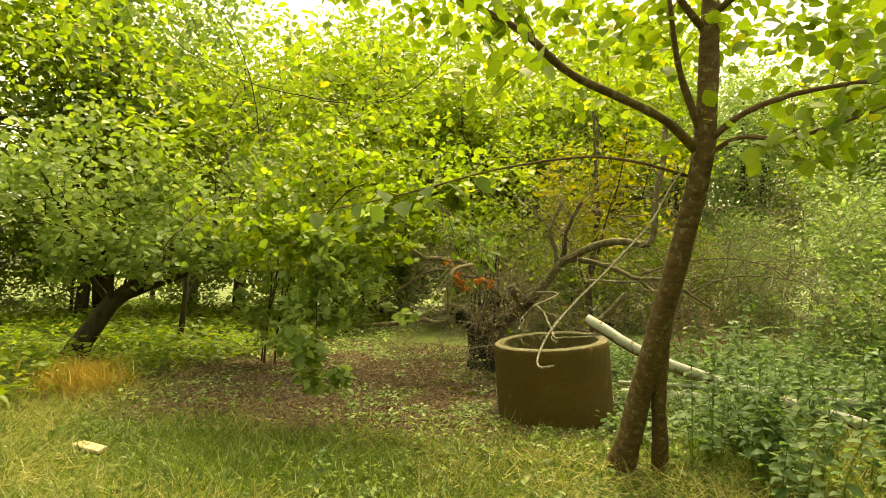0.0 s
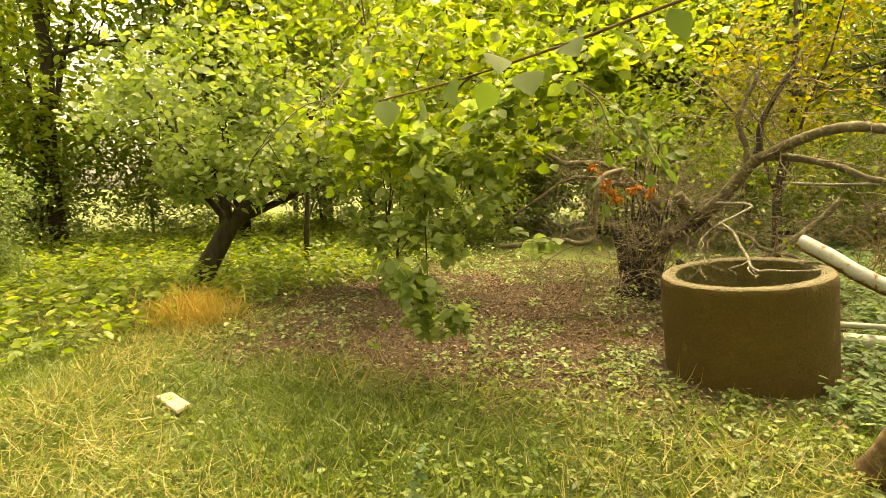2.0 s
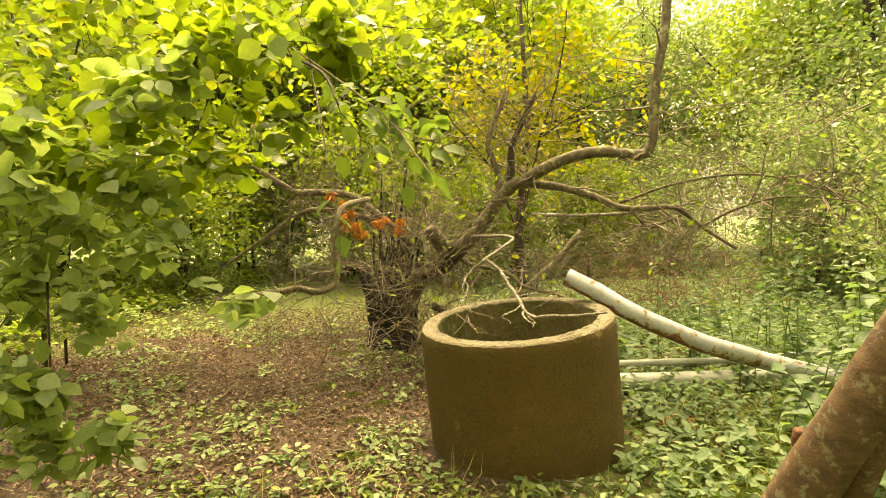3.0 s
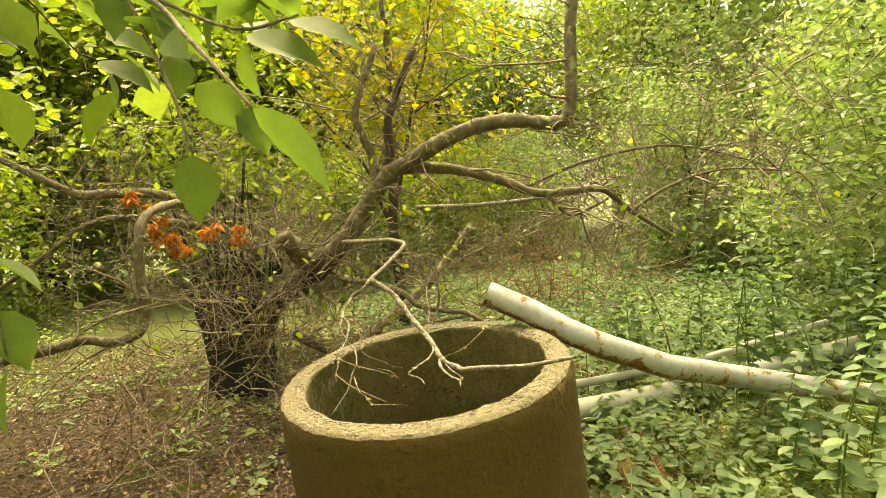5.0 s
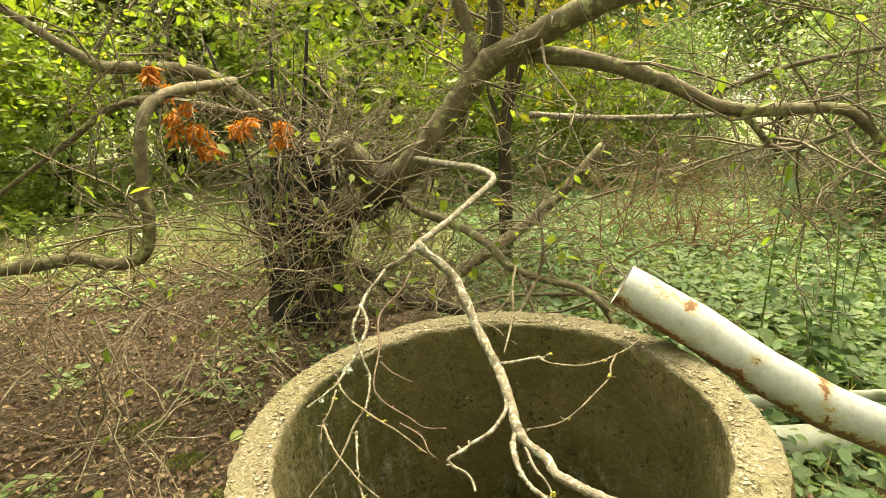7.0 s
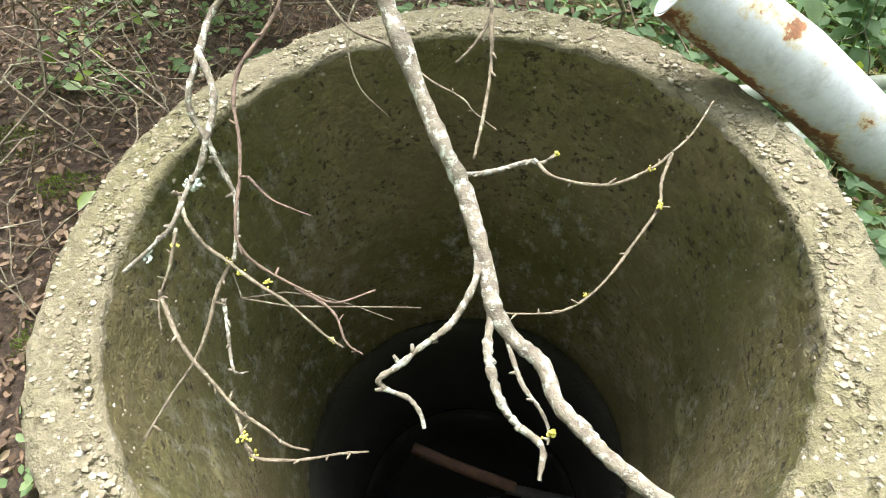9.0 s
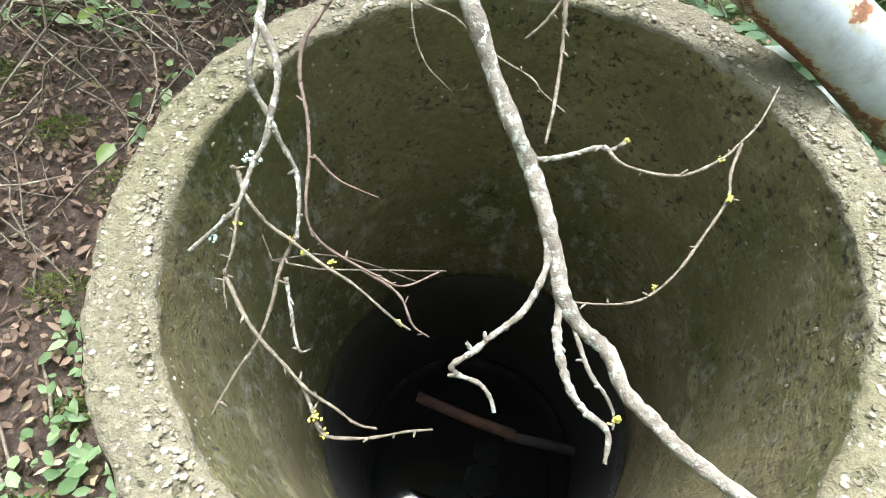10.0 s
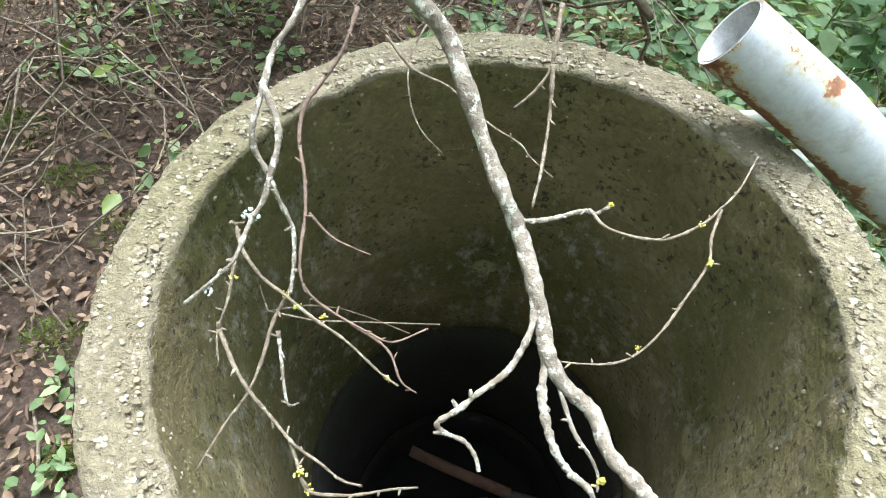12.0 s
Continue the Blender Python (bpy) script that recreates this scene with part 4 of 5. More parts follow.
# ---------------------------------------------------------------- the dead tree behind the well
def dead_tree():
    rng, rs = random.Random(51), np.random.default_rng(51)
    t = thing("dead_tree", "old dead tree with blackened stems and bare lichen branches", "tree")
    # blackened cluster of stems
    for i in range(40):
        a = rng.uniform(0, 2 * math.pi)
        r = 0.26 * math.sqrt(rng.random())
        x, y = -1.08 + r * math.cos(a), 2.72 + r * math.sin(a) * 0.8
        h = rng.uniform(0.9, 1.9) if i > 6 else rng.uniform(0.55, 0.95)
        lean = Vector((rng.gauss(0.0, 0.085), rng.gauss(-0.03, 0.09), 1))
        pts = [(x, y, -0.04), (x + lean.x * h * 0.3, y + lean.y * h * 0.3, h * 0.35), (x + lean.x * h * 0.8, y + lean.y * h * 0.8, h * 0.7), (x + lean.x * h * 1.5, y + lean.y * h * 1.3, h)]
        thick = rng.uniform(0.008, 0.026) if i > 6 else rng.uniform(0.08, 0.13)
        part("stem", stick(pts, thick, thick * 0.35, 8, 4, 0.14, i), BARK_CHAR if i % 4 else BARK_DARK, t)
    limbs = (
        ("stump", [(-1.1, 2.75, -0.06), (-1.09, 2.72, 0.15), (-1.07, 2.68, 0.5), (-1.02, 2.62, 0.9), (-0.95, 2.55, 1.15)], 0.25, 0.10, BARK_CHAR, 14),
        ("trunk", [(-1.0, 2.65, -0.05), (-0.95, 2.5, 0.45), (-0.75, 2.2, 0.8), (-0.49, 1.8, 0.98), (-0.34, 1.45, 1.15)], 0.105, 0.075, BARK_DARK, 14),
        ("broken_stub", [(-0.45, 1.75, 1.02), (-0.5, 1.66, 1.15), (-0.55, 1.61, 1.23), (-0.61, 1.57, 1.31)], 0.075, 0.062, BARK_DEAD, 14),
        ("limb", [(-0.36, 1.5, 1.12), (-0.22, 1.42, 1.25), (-0.1, 1.4, 1.41), (0.02, 1.35, 1.57), (0.10, 1.3, 1.66)], 0.062, 0.055, BARK_DEAD, 12),
        ("limb", [(0.08, 1.31, 1.65), (0.22, 1.2, 1.71), (0.40, 1.1, 1.80), (0.58, 1.0, 1.86), (0.78, 0.95, 1.88), (0.92, 0.90, 1.85), (1.05, 0.85, 1.84), (1.10, 0.85, 1.91), (1.12, 0.85, 2.02), (1.14, 0.85, 2.4), (1.22, 0.88, 2.8), (1.25, 0.9, 3.3)], 0.05, 0.032, BARK_DEAD, 12),
        ("limb", [(0.12, 1.3, 1.665), (0.37, 1.20, 1.65), (0.56, 1.1, 1.60), (0.75, 1.05, 1.53), (0.91, 1.0, 1.45), (1.11, 0.95, 1.44), (1.29, 0.9, 1.44), (1.41, 0.9, 1.36), (1.52, 0.9, 1.27), (1.75, 0.9, 1.12)], 0.036, 0.012, BARK_DEAD, 10),
        ("limb", [(0.91, 1.0, 1.46), (1.0, 0.98, 1.41), (1.11, 0.95, 1.30), (1.22, 0.9, 1.33), (1.34, 0.9, 1.38)], 0.016, 0.007, BARK_DEAD, 8),
        ("limb", [(0.06, 1.33, 1.62), (0.10, 1.3, 1.77), (0.10, 1.3, 1.92), (0.13, 1.3, 2.04), (0.3, 1.3, 2.4)], 0.036, 0.022, BARK_DARK, 10),
        ("limb", [(0.0, 1.36, 1.56), (0.0, 1.4, 1.75), (-0.05, 1.4, 1.90), (-0.08, 1.4, 2.06), (0.08, 1.4, 2.45)], 0.034, 0.02, BARK_DEAD, 10),
        ("fallen_limb", [(0.95, 2.6, 1.24), (0.68, 2.6, 0.93), (0.39, 2.5, 0.69), (0.02, 2.4, 0.45), (-0.32, 2.3, 0.25), (-0.8, 2.45, 0.12)], 0.035, 0.045, BARK_DEAD, 10),
        ("limb", [(-0.85, 2.45, 1.15), (-1.16, 2.2, 1.45), (-1.42, 2.1, 1.65), (-1.73, 2.0, 1.68), (-1.87, 1.9, 1.68), (-2.04, 1.9, 1.77), (-2.4, 1.9, 2.0)], 0.045, 0.02, BARK_DEAD, 10),
        ("limb", [(-1.1, 2.3, 1.38), (-1.66, 2.1, 1.51), (-1.91, 2.0, 1.47), (-2.21, 2.0, 1.27), (-2.7, 2.0, 0.95)], 0.03, 0.012, BARK_DEAD, 8),
        ("limb", [(-1.2, 1.9, 1.6), (-1.34, 1.3, 1.49), (-1.37, 1.2, 1.15), (-1.36, 1.2, 1.02), (-1.40, 1.2, 0.86), (-1.54, 1.2, 0.81), (-1.69, 1.2, 0.84), (-1.87, 1.2, 0.81), (-2.4, 1.2, 0.74)], 0.026, 0.03, BARK_DEAD, 10),
        ("limb", [(-0.34, 1.6, 1.05), (-0.25, 1.5, 0.99), (-0.05, 1.2, 0.97), (0.07, 1.0, 0.93), (0.14, 0.95, 0.86), (0.28, 0.9, 0.82), (0.40, 0.85, 0.80), (0.49, 0.8, 0.73)], 0.022, 0.012, BARK_DEAD, 9),
        ("limb", [(-0.62, 2.1, 0.55), (-0.35, 1.9, 0.42), (-0.05, 1.75, 0.4), (0.2, 1.8, 0.34)], 0.04, 0.03, BARK_DARK, 9),
        ("limb", [(0.35, 2.0, 1.42), (0.8, 1.9, 1.4), (1.3, 1.75, 1.42), (1.8, 1.6, 1.5)], 0.02, 0.01, BARK_PALE, 8),
        ("limb", [(1.05, 1.5, 1.5), (1.5, 1.4, 1.65), (2.1, 1.3, 1.7), (2.8, 1.2, 1.5)], 0.014, 0.006, BARK_DEAD, 7),
        ("limb", [(1.5, 0.95, 1.28), (1.75, 0.9, 1.42), (2.1, 0.85, 1.5), (2.6, 0.8, 1.45)], 0.013, 0.005, BARK_DEAD, 7),
    )
    fine, tips = [], []
    for n, pts, r0, r1, mat, sides in limbs:
        part(n, stick(pts, r0, r1, sides, 5, 0.1, len(pts)), mat, t)
        o, k = side_twigs(rng, pts[1:], 11 if n == "limb" else 0 if n == "stump" else 5, 0.55, 0.0085, 2, 0.1)
        fine += o
        tips += k
    # the tangle of twigs round the stems
    for c, r, n, l in (((-0.75, 1.95, 0.95), (0.6, 0.45, 0.55), 26, 0.6), ((-0.25, 1.6, 0.8), (0.5, 0.4, 0.45), 30, 0.55), ((-1.0, 2.1, 1.5), (0.8, 0.5, 0.7), 90, 0.65), ((-0.7, 1.7, 0.9), (0.6, 0.4, 0.5), 85, 0.5), ((1.9, 1.8, 1.5), (0.9, 0.7, 0.6), 50, 0.8), ((0.6, 1.5, 2.3), (1.1, 0.6, 0.5), 44, 0.8), ((-1.3, 0.9, 0.6), (0.55, 0.35, 0.4), 44, 0.55), ((2.8, 1.2, 1.9), (0.8, 0.8, 0.6), 60, 0.8), ((0.3, 1.2, 0.95), (0.5, 0.2, 0.3), 18, 0.4)):
        for _ in range(n):
            p = Vector([c[i] + rng.uniform(-1, 1) * r[i] for i in range(3)])
            grow(rng, p, Vector((rng.gauss(0, 1), rng.gauss(0, 1), rng.gauss(0, 0.7))), l * rng.uniform(0.6, 1.3), rng.uniform(0.003, 0.0065), 1, fine, tips, 0.6, (4, 6), 0.1)
    tagged(part("twigwork", tubes(fine, 5, 0.0022), BARK_TWIG, t, "tangle of thin bare twigs"), kind="stuff")
    some = [k for i, k in enumerate(tips) if i % 23 == 0 and math.hypot(k[0].x, k[0].y) > 0.8]
    part("last_leaves", leaves_on(rs, some, 1, 0.06, OVAL, "last_leaves"), LEAF_BRIGHT, t, "few remaining green leaves")
    for c, r in (((-1.35, 1.5, 1.42), (0.07, 0.06, 0.15)), ((-1.22, 1.55, 1.32), (0.09, 0.06, 0.10)), ((-1.05, 1.5, 1.38), (0.08, 0.06, 0.08)), ((-0.88, 1.55, 1.36), (0.08, 0.06, 0.07)), ((-1.5, 1.6, 1.62), (0.05, 0.05, 0.05))):
        part("withered_spray", leaf_cloud(rs, 150, c, r, 0.055, LONG, "withered_spray", 0.9), LEAF_DEAD, t, "withered orange leaves")
    return t


old_tree = dead_tree()


def well_branch():
    """The lichen-covered branch that hangs over and into the well."""
    rng = random.Random(61)
    t = thing("dead_branch", "pale lichen-covered dead branch hanging into the well", "branch")

    def twig(pts, r, mat):
        g = stick(pts, r * 0.85, r * 0.4, 7, 8, 0.24, len(pts) * 7 + int(r * 1e5))
        line = smooth(pts, 6)
        for k in range(4, len(line) - 1, 4):
            if rng.random() < 0.5:
                d = Vector((rng.gauss(0, 1), rng.gauss(0, 1), rng.gauss(0, 0.6))).normalized() * rng.uniform(0.005, 0.014)
                g.tube([line[k], line[k] + d * 0.6, line[k] + d], [r * 0.55, r * 0.5, r * 0.3], 5)
        part("twig", g, mat, t)

    def tuft(p, r, mat):
        g = Geo()
        for _ in range(14):
            g.blob(Vector(p) + Vector((rng.gauss(0, r * 0.34), rng.gauss(0, r * 0.34), rng.gauss(0, r * 0.2))), r * rng.uniform(0.15, 0.3), rng)
        part("lichen_tuft", g, mat, t, "crusty lichen tuft")

    main = [(-0.24, 1.38, 1.24), (-0.1, 1.0, 1.25), (0.0, 0.78, 1.255), (0.045, 0.66, 1.24), (0.03, 0.58, 1.225), (-0.04, 0.44, 1.19), (-0.11, 0.31, 1.155), (-0.176, 0.205, 1.125), (-0.205, 0.185, 1.095), (-0.258, 0.262, 1.05)]
    down = [(-0.176, 0.205, 1.125), (-0.092, 0.175, 1.06), (-0.063, 0.122, 1.02), (-0.036, 0.059, 0.97), (-0.014, 0.003, 0.94), (0.005, -0.025, 0.91), (0.017, -0.079, 0.89), (0.027, -0.127, 0.865), (0.031, -0.164, 0.85), (0.05, -0.194, 0.83), (0.08, -0.223, 0.82), (0.088, -0.269, 0.82), (0.106, -0.306, 0.83), (0.124, -0.341, 0.84), (0.168, -0.391, 0.85), (0.235, -0.445, 0.857), (0.31, -0.485, 0.868), (0.42, -0.52, 0.885)]
    part("main_branch", stick(main, 0.0135, 0.0065, 10, 6, 0.14, 1), BARK_PALE, t)
    part("hanging_branch", stick(down, 0.0118, 0.0070, 12, 7, 0.15, 2), BARK_PALE, t)
    twig([(0.007, -0.011, 0.91), (0.045, -0.011, 0.914), (0.09, -0, 0.918), (0.105, -0.007, 0.921), (0.125, 0.005, 0.925)], 0.0045, BARK_PALE)
    twig([(0.099, -0.004, 0.92), (0.116, -0.034, 0.922), (0.174, -0.051, 0.923), (0.232, -0.029, 0.925), (0.271, -0, 0.927), (0.307, 0.032, 0.928), (0.357, 0.093, 0.93)], 0.003, BARK_TWIG)
    twig([(0.265, -0.008, 0.93), (0.243, -0.045, 0.919), (0.233, -0.076, 0.909), (0.193, -0.12, 0.898), (0.159, -0.155, 0.888), (0.129, -0.177, 0.877), (0.101, -0.185, 0.866), (0.066, -0.18, 0.856), (0.033, -0.169, 0.845)], 0.0027, BARK_TWIG)
    twig([(0.017, -0.079, 0.885), (0.017, -0.11, 0.876), (0.013, -0.136, 0.868), (-0.005, -0.167, 0.859), (-0.023, -0.187, 0.85), (-0.054, -0.206, 0.842), (-0.077, -0.221, 0.833), (-0.1, -0.232, 0.825), (-0.093, -0.24, 0.816), (-0.07, -0.248, 0.807), (-0.058, -0.262, 0.799), (-0.054, -0.276, 0.79)], 0.0058, BARK_PALE)
    twig([(0.031, -0.161, 0.845), (0.02, -0.206, 0.834), (0.023, -0.242, 0.823), (0.032, -0.27, 0.812), (0.047, -0.286, 0.802), (0.069, -0.306, 0.791), (0.062, -0.336, 0.78)], 0.0075, BARK_PALE)
    twig([(0.042, -0.183, 0.83), (0.049, -0.222, 0.822), (0.056, -0.246, 0.814), (0.07, -0.267, 0.806), (0.078, -0.287, 0.798), (0.076, -0.303, 0.79)], 0.004, BARK_PALE)
    twig([(0.073, 0.235, 1.06), (0.06, 0.182, 1.038), (0.053, 0.156, 1.015), (0.034, 0.14, 0.992), (0.011, 0.134, 0.97)], 0.0042, BARK_TWIG)
    twig([(0.056, 0.16, 1.02), (0.055, 0.134, 0.998), (0.052, 0.106, 0.975), (0.035, 0.038, 0.952), (0.021, -0.006, 0.93)], 0.0042, BARK_TWIG)
    twig([(-0.158, 0.247, 1), (-0.123, 0.187, 0.99), (-0.079, 0.166, 0.98), (-0.057, 0.15, 0.97), (-0.024, 0.113, 0.96), (0.015, 0.087, 0.95), (0.029, 0.072, 0.94), (0.056, 0.046, 0.93)], 0.0026, BARK_TWIG)
    twig([(-0.103, 0.243, 1.02), (-0.126, 0.204, 0.995), (-0.127, 0.155, 0.97), (-0.113, 0.119, 0.945), (-0.079, 0.093, 0.92)], 0.002, BARK_TWIG)
    twig([(-0.258, 0.262, 1.05), (-0.279, 0.221, 1.028), (-0.301, 0.193, 1.006), (-0.312, 0.132, 0.984), (-0.322, 0.096, 0.962), (-0.321, 0.08, 0.94), (-0.305, 0.059, 0.918), (-0.293, 0.036, 0.896), (-0.276, 0.008, 0.874), (-0.273, -0.028, 0.852), (-0.277, -0.065, 0.83)], 0.0062, BARK_PALE)
    twig([(-0.277, -0.056, 0.83), (-0.298, -0.092, 0.808), (-0.309, -0.127, 0.786), (-0.326, -0.165, 0.764), (-0.353, -0.195, 0.742), (-0.383, -0.242, 0.72)], 0.0036, BARK_TWIG)
    twig([(-0.312, 0.146, 0.99), (-0.29, 0.094, 0.972), (-0.289, 0.064, 0.955), (-0.297, 0.034, 0.938), (-0.304, 0.014, 0.92), (-0.321, -0.01, 0.902), (-0.336, -0.052, 0.885), (-0.363, -0.071, 0.867), (-0.393, -0.09, 0.85)], 0.0058, BARK_PALE)
    twig([(-0.355, 0.02, 0.87), (-0.349, 0.018, 0.861), (-0.337, -0.014, 0.852), (-0.311, -0.048, 0.844), (-0.283, -0.068, 0.835), (-0.248, -0.096, 0.826), (-0.207, -0.124, 0.818), (-0.166, -0.162, 0.809), (-0.143, -0.177, 0.8)], 0.0036, BARK_TWIG)
    twig([(-0.194, 0.226, 1.05), (-0.208, 0.172, 1.03), (-0.228, 0.143, 1.01), (-0.255, 0.104, 0.99), (-0.261, 0.067, 0.97), (-0.253, 0.022, 0.95), (-0.251, -0.022, 0.93), (-0.255, -0.063, 0.91), (-0.252, -0.089, 0.89), (-0.23, -0.107, 0.87), (-0.179, -0.131, 0.85), (-0.149, -0.134, 0.83), (-0.105, -0.105, 0.81)], 0.0034, TWIG_RED)
    twig([(-0.2, -0.102, 0.82), (-0.156, -0.133, 0.81), (-0.14, -0.17, 0.8), (-0.121, -0.182, 0.79)], 0.0026, TWIG_RED)
    twig([(-0.25, 0, 0.91), (-0.224, -0.027, 0.9), (-0.198, -0.037, 0.89), (-0.176, -0.041, 0.88)], 0.0022, TWIG_RED)
    twig([(-0.343, -0.033, 0.86), (-0.348, -0.077, 0.84), (-0.359, -0.112, 0.82), (-0.356, -0.144, 0.8)], 0.0028, BARK_TWIG)
    twig([(-0.357, -0.103, 0.83), (-0.355, -0.112, 0.819), (-0.334, -0.153, 0.808), (-0.315, -0.179, 0.796), (-0.288, -0.207, 0.785), (-0.262, -0.234, 0.774), (-0.233, -0.252, 0.762), (-0.208, -0.269, 0.751), (-0.185, -0.273, 0.74)], 0.0034, BARK_TWIG)
    twig([(-0.268, -0.228, 0.77), (-0.26, -0.247, 0.762), (-0.253, -0.267, 0.753), (-0.24, -0.28, 0.745), (-0.195, -0.282, 0.737), (-0.152, -0.275, 0.728), (-0.119, -0.272, 0.72)], 0.0034, BARK_TWIG)
    twig([(-0.292, -0.099, 0.8), (-0.287, -0.132, 0.78), (-0.278, -0.177, 0.76), (-0.267, -0.17, 0.74)], 0.0036, BARK_PALE)
    tuft((-0.325, 0.021, 0.880), 0.014, LICHEN_GREY)
    tuft((-0.336, 0.024, 0.880), 0.008, LICHEN_GREY)
    tuft((-0.367, -0.076, 0.860), 0.009, LICHEN_GREY)
    tuft((-0.345, -0.051, 0.850), 0.008, LICHEN_YELLOW)
    tuft((-0.283, -0.067, 0.832), 0.007, LICHEN_YELLOW)
    tuft((-0.269, -0.082, 0.828), 0.007, LICHEN_YELLOW)
    tuft((-0.235, -0.091, 0.820), 0.006, LICHEN_YELLOW)
    tuft((-0.156, -0.167, 0.802), 0.006, LICHEN_YELLOW)
    tuft((0.230, -0.080, 0.915), 0.007, LICHEN_YELLOW)
    tuft((-0.254, -0.260, 0.760), 0.008, LICHEN_YELLOW)
    tuft((-0.244, -0.276, 0.745), 0.008, LICHEN_YELLOW)
    tuft((0.081, -0.292, 0.795), 0.01, LICHEN_YELLOW)
    tuft((0.232, -0.029, 0.925), 0.006, LICHEN_YELLOW)
    tuft((0.125, 0.004, 0.926), 0.006, LICHEN_YELLOW)
    tuft((0.131, -0.169, 0.870), 0.005, LICHEN_YELLOW)
    return t


hanging_branch = well_branch()


# ---------------------------------------------------------------- inside the shaft
def shaft_things():
    m, nt, b, out = nodes_of("black_water")
    b.inputs["Base Color"].default_value = (0.012, 0.013, 0.010, 1)
    b.inputs["Roughness"].default_value = 0.04
    n = noise_tex(nt, 9, 2)
    bump(nt, b, n.outputs[0], 0.05, 0.01)
    g = Geo()
    k = 48
    g.v = [Vector((0.478 * math.cos(2 * math.pi * i / k), 0.478 * math.sin(2 * math.pi * i / k), 0)) for i in range(k)]
    g.f = [tuple(range(k))]
    w = new("well_water", g.mesh("well_water", False))
    w.data.materials.append(m)
    w.location = (0.19, 0.17, -1.75)
    tagged(w, "still black water at the bottom of the shaft", "water", "", "structure")
    beam = thing("rusty_bar", "rusty iron bar jammed across the shaft", "bar")
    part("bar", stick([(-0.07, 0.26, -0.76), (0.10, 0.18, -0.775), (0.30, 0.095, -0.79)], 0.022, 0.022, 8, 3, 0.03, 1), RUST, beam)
    beam2 = thing("rusty_bar", "short grey iron bar jammed in the shaft", "bar")
    part("bar", stick([(0.27, 0.10, -0.80), (0.53, 0.03, -0.82)], 0.02, 0.02, 8, 3, 0.03, 2), BARK_CHAR, beam2)
    rng = random.Random(5)
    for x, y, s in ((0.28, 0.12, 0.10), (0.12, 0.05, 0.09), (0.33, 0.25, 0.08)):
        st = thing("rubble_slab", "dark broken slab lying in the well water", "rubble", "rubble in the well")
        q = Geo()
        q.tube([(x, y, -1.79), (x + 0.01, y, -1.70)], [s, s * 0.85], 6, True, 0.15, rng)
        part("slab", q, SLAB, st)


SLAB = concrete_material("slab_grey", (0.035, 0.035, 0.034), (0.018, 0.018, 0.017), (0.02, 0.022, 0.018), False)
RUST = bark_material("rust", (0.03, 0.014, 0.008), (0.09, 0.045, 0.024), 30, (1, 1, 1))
shaft_things()


# ---------------------------------------------------------------- ground cover
def scatter(rs, n, x0, x1, y0, y1, keep):
    pts = []
    while len(pts) < n:
        xs, ys = rs.uniform(x0, x1, n), rs.uniform(y0, y1, n)
        for x, y in zip(xs, ys):
            if math.hypot(x - 0.05, y - 0.045) > 0.66 and keep(x, y, rs.random()):
                pts.append((x, y, ground_height(x, y)))
                if len(pts) == n:
                    break
    return np.array(pts)


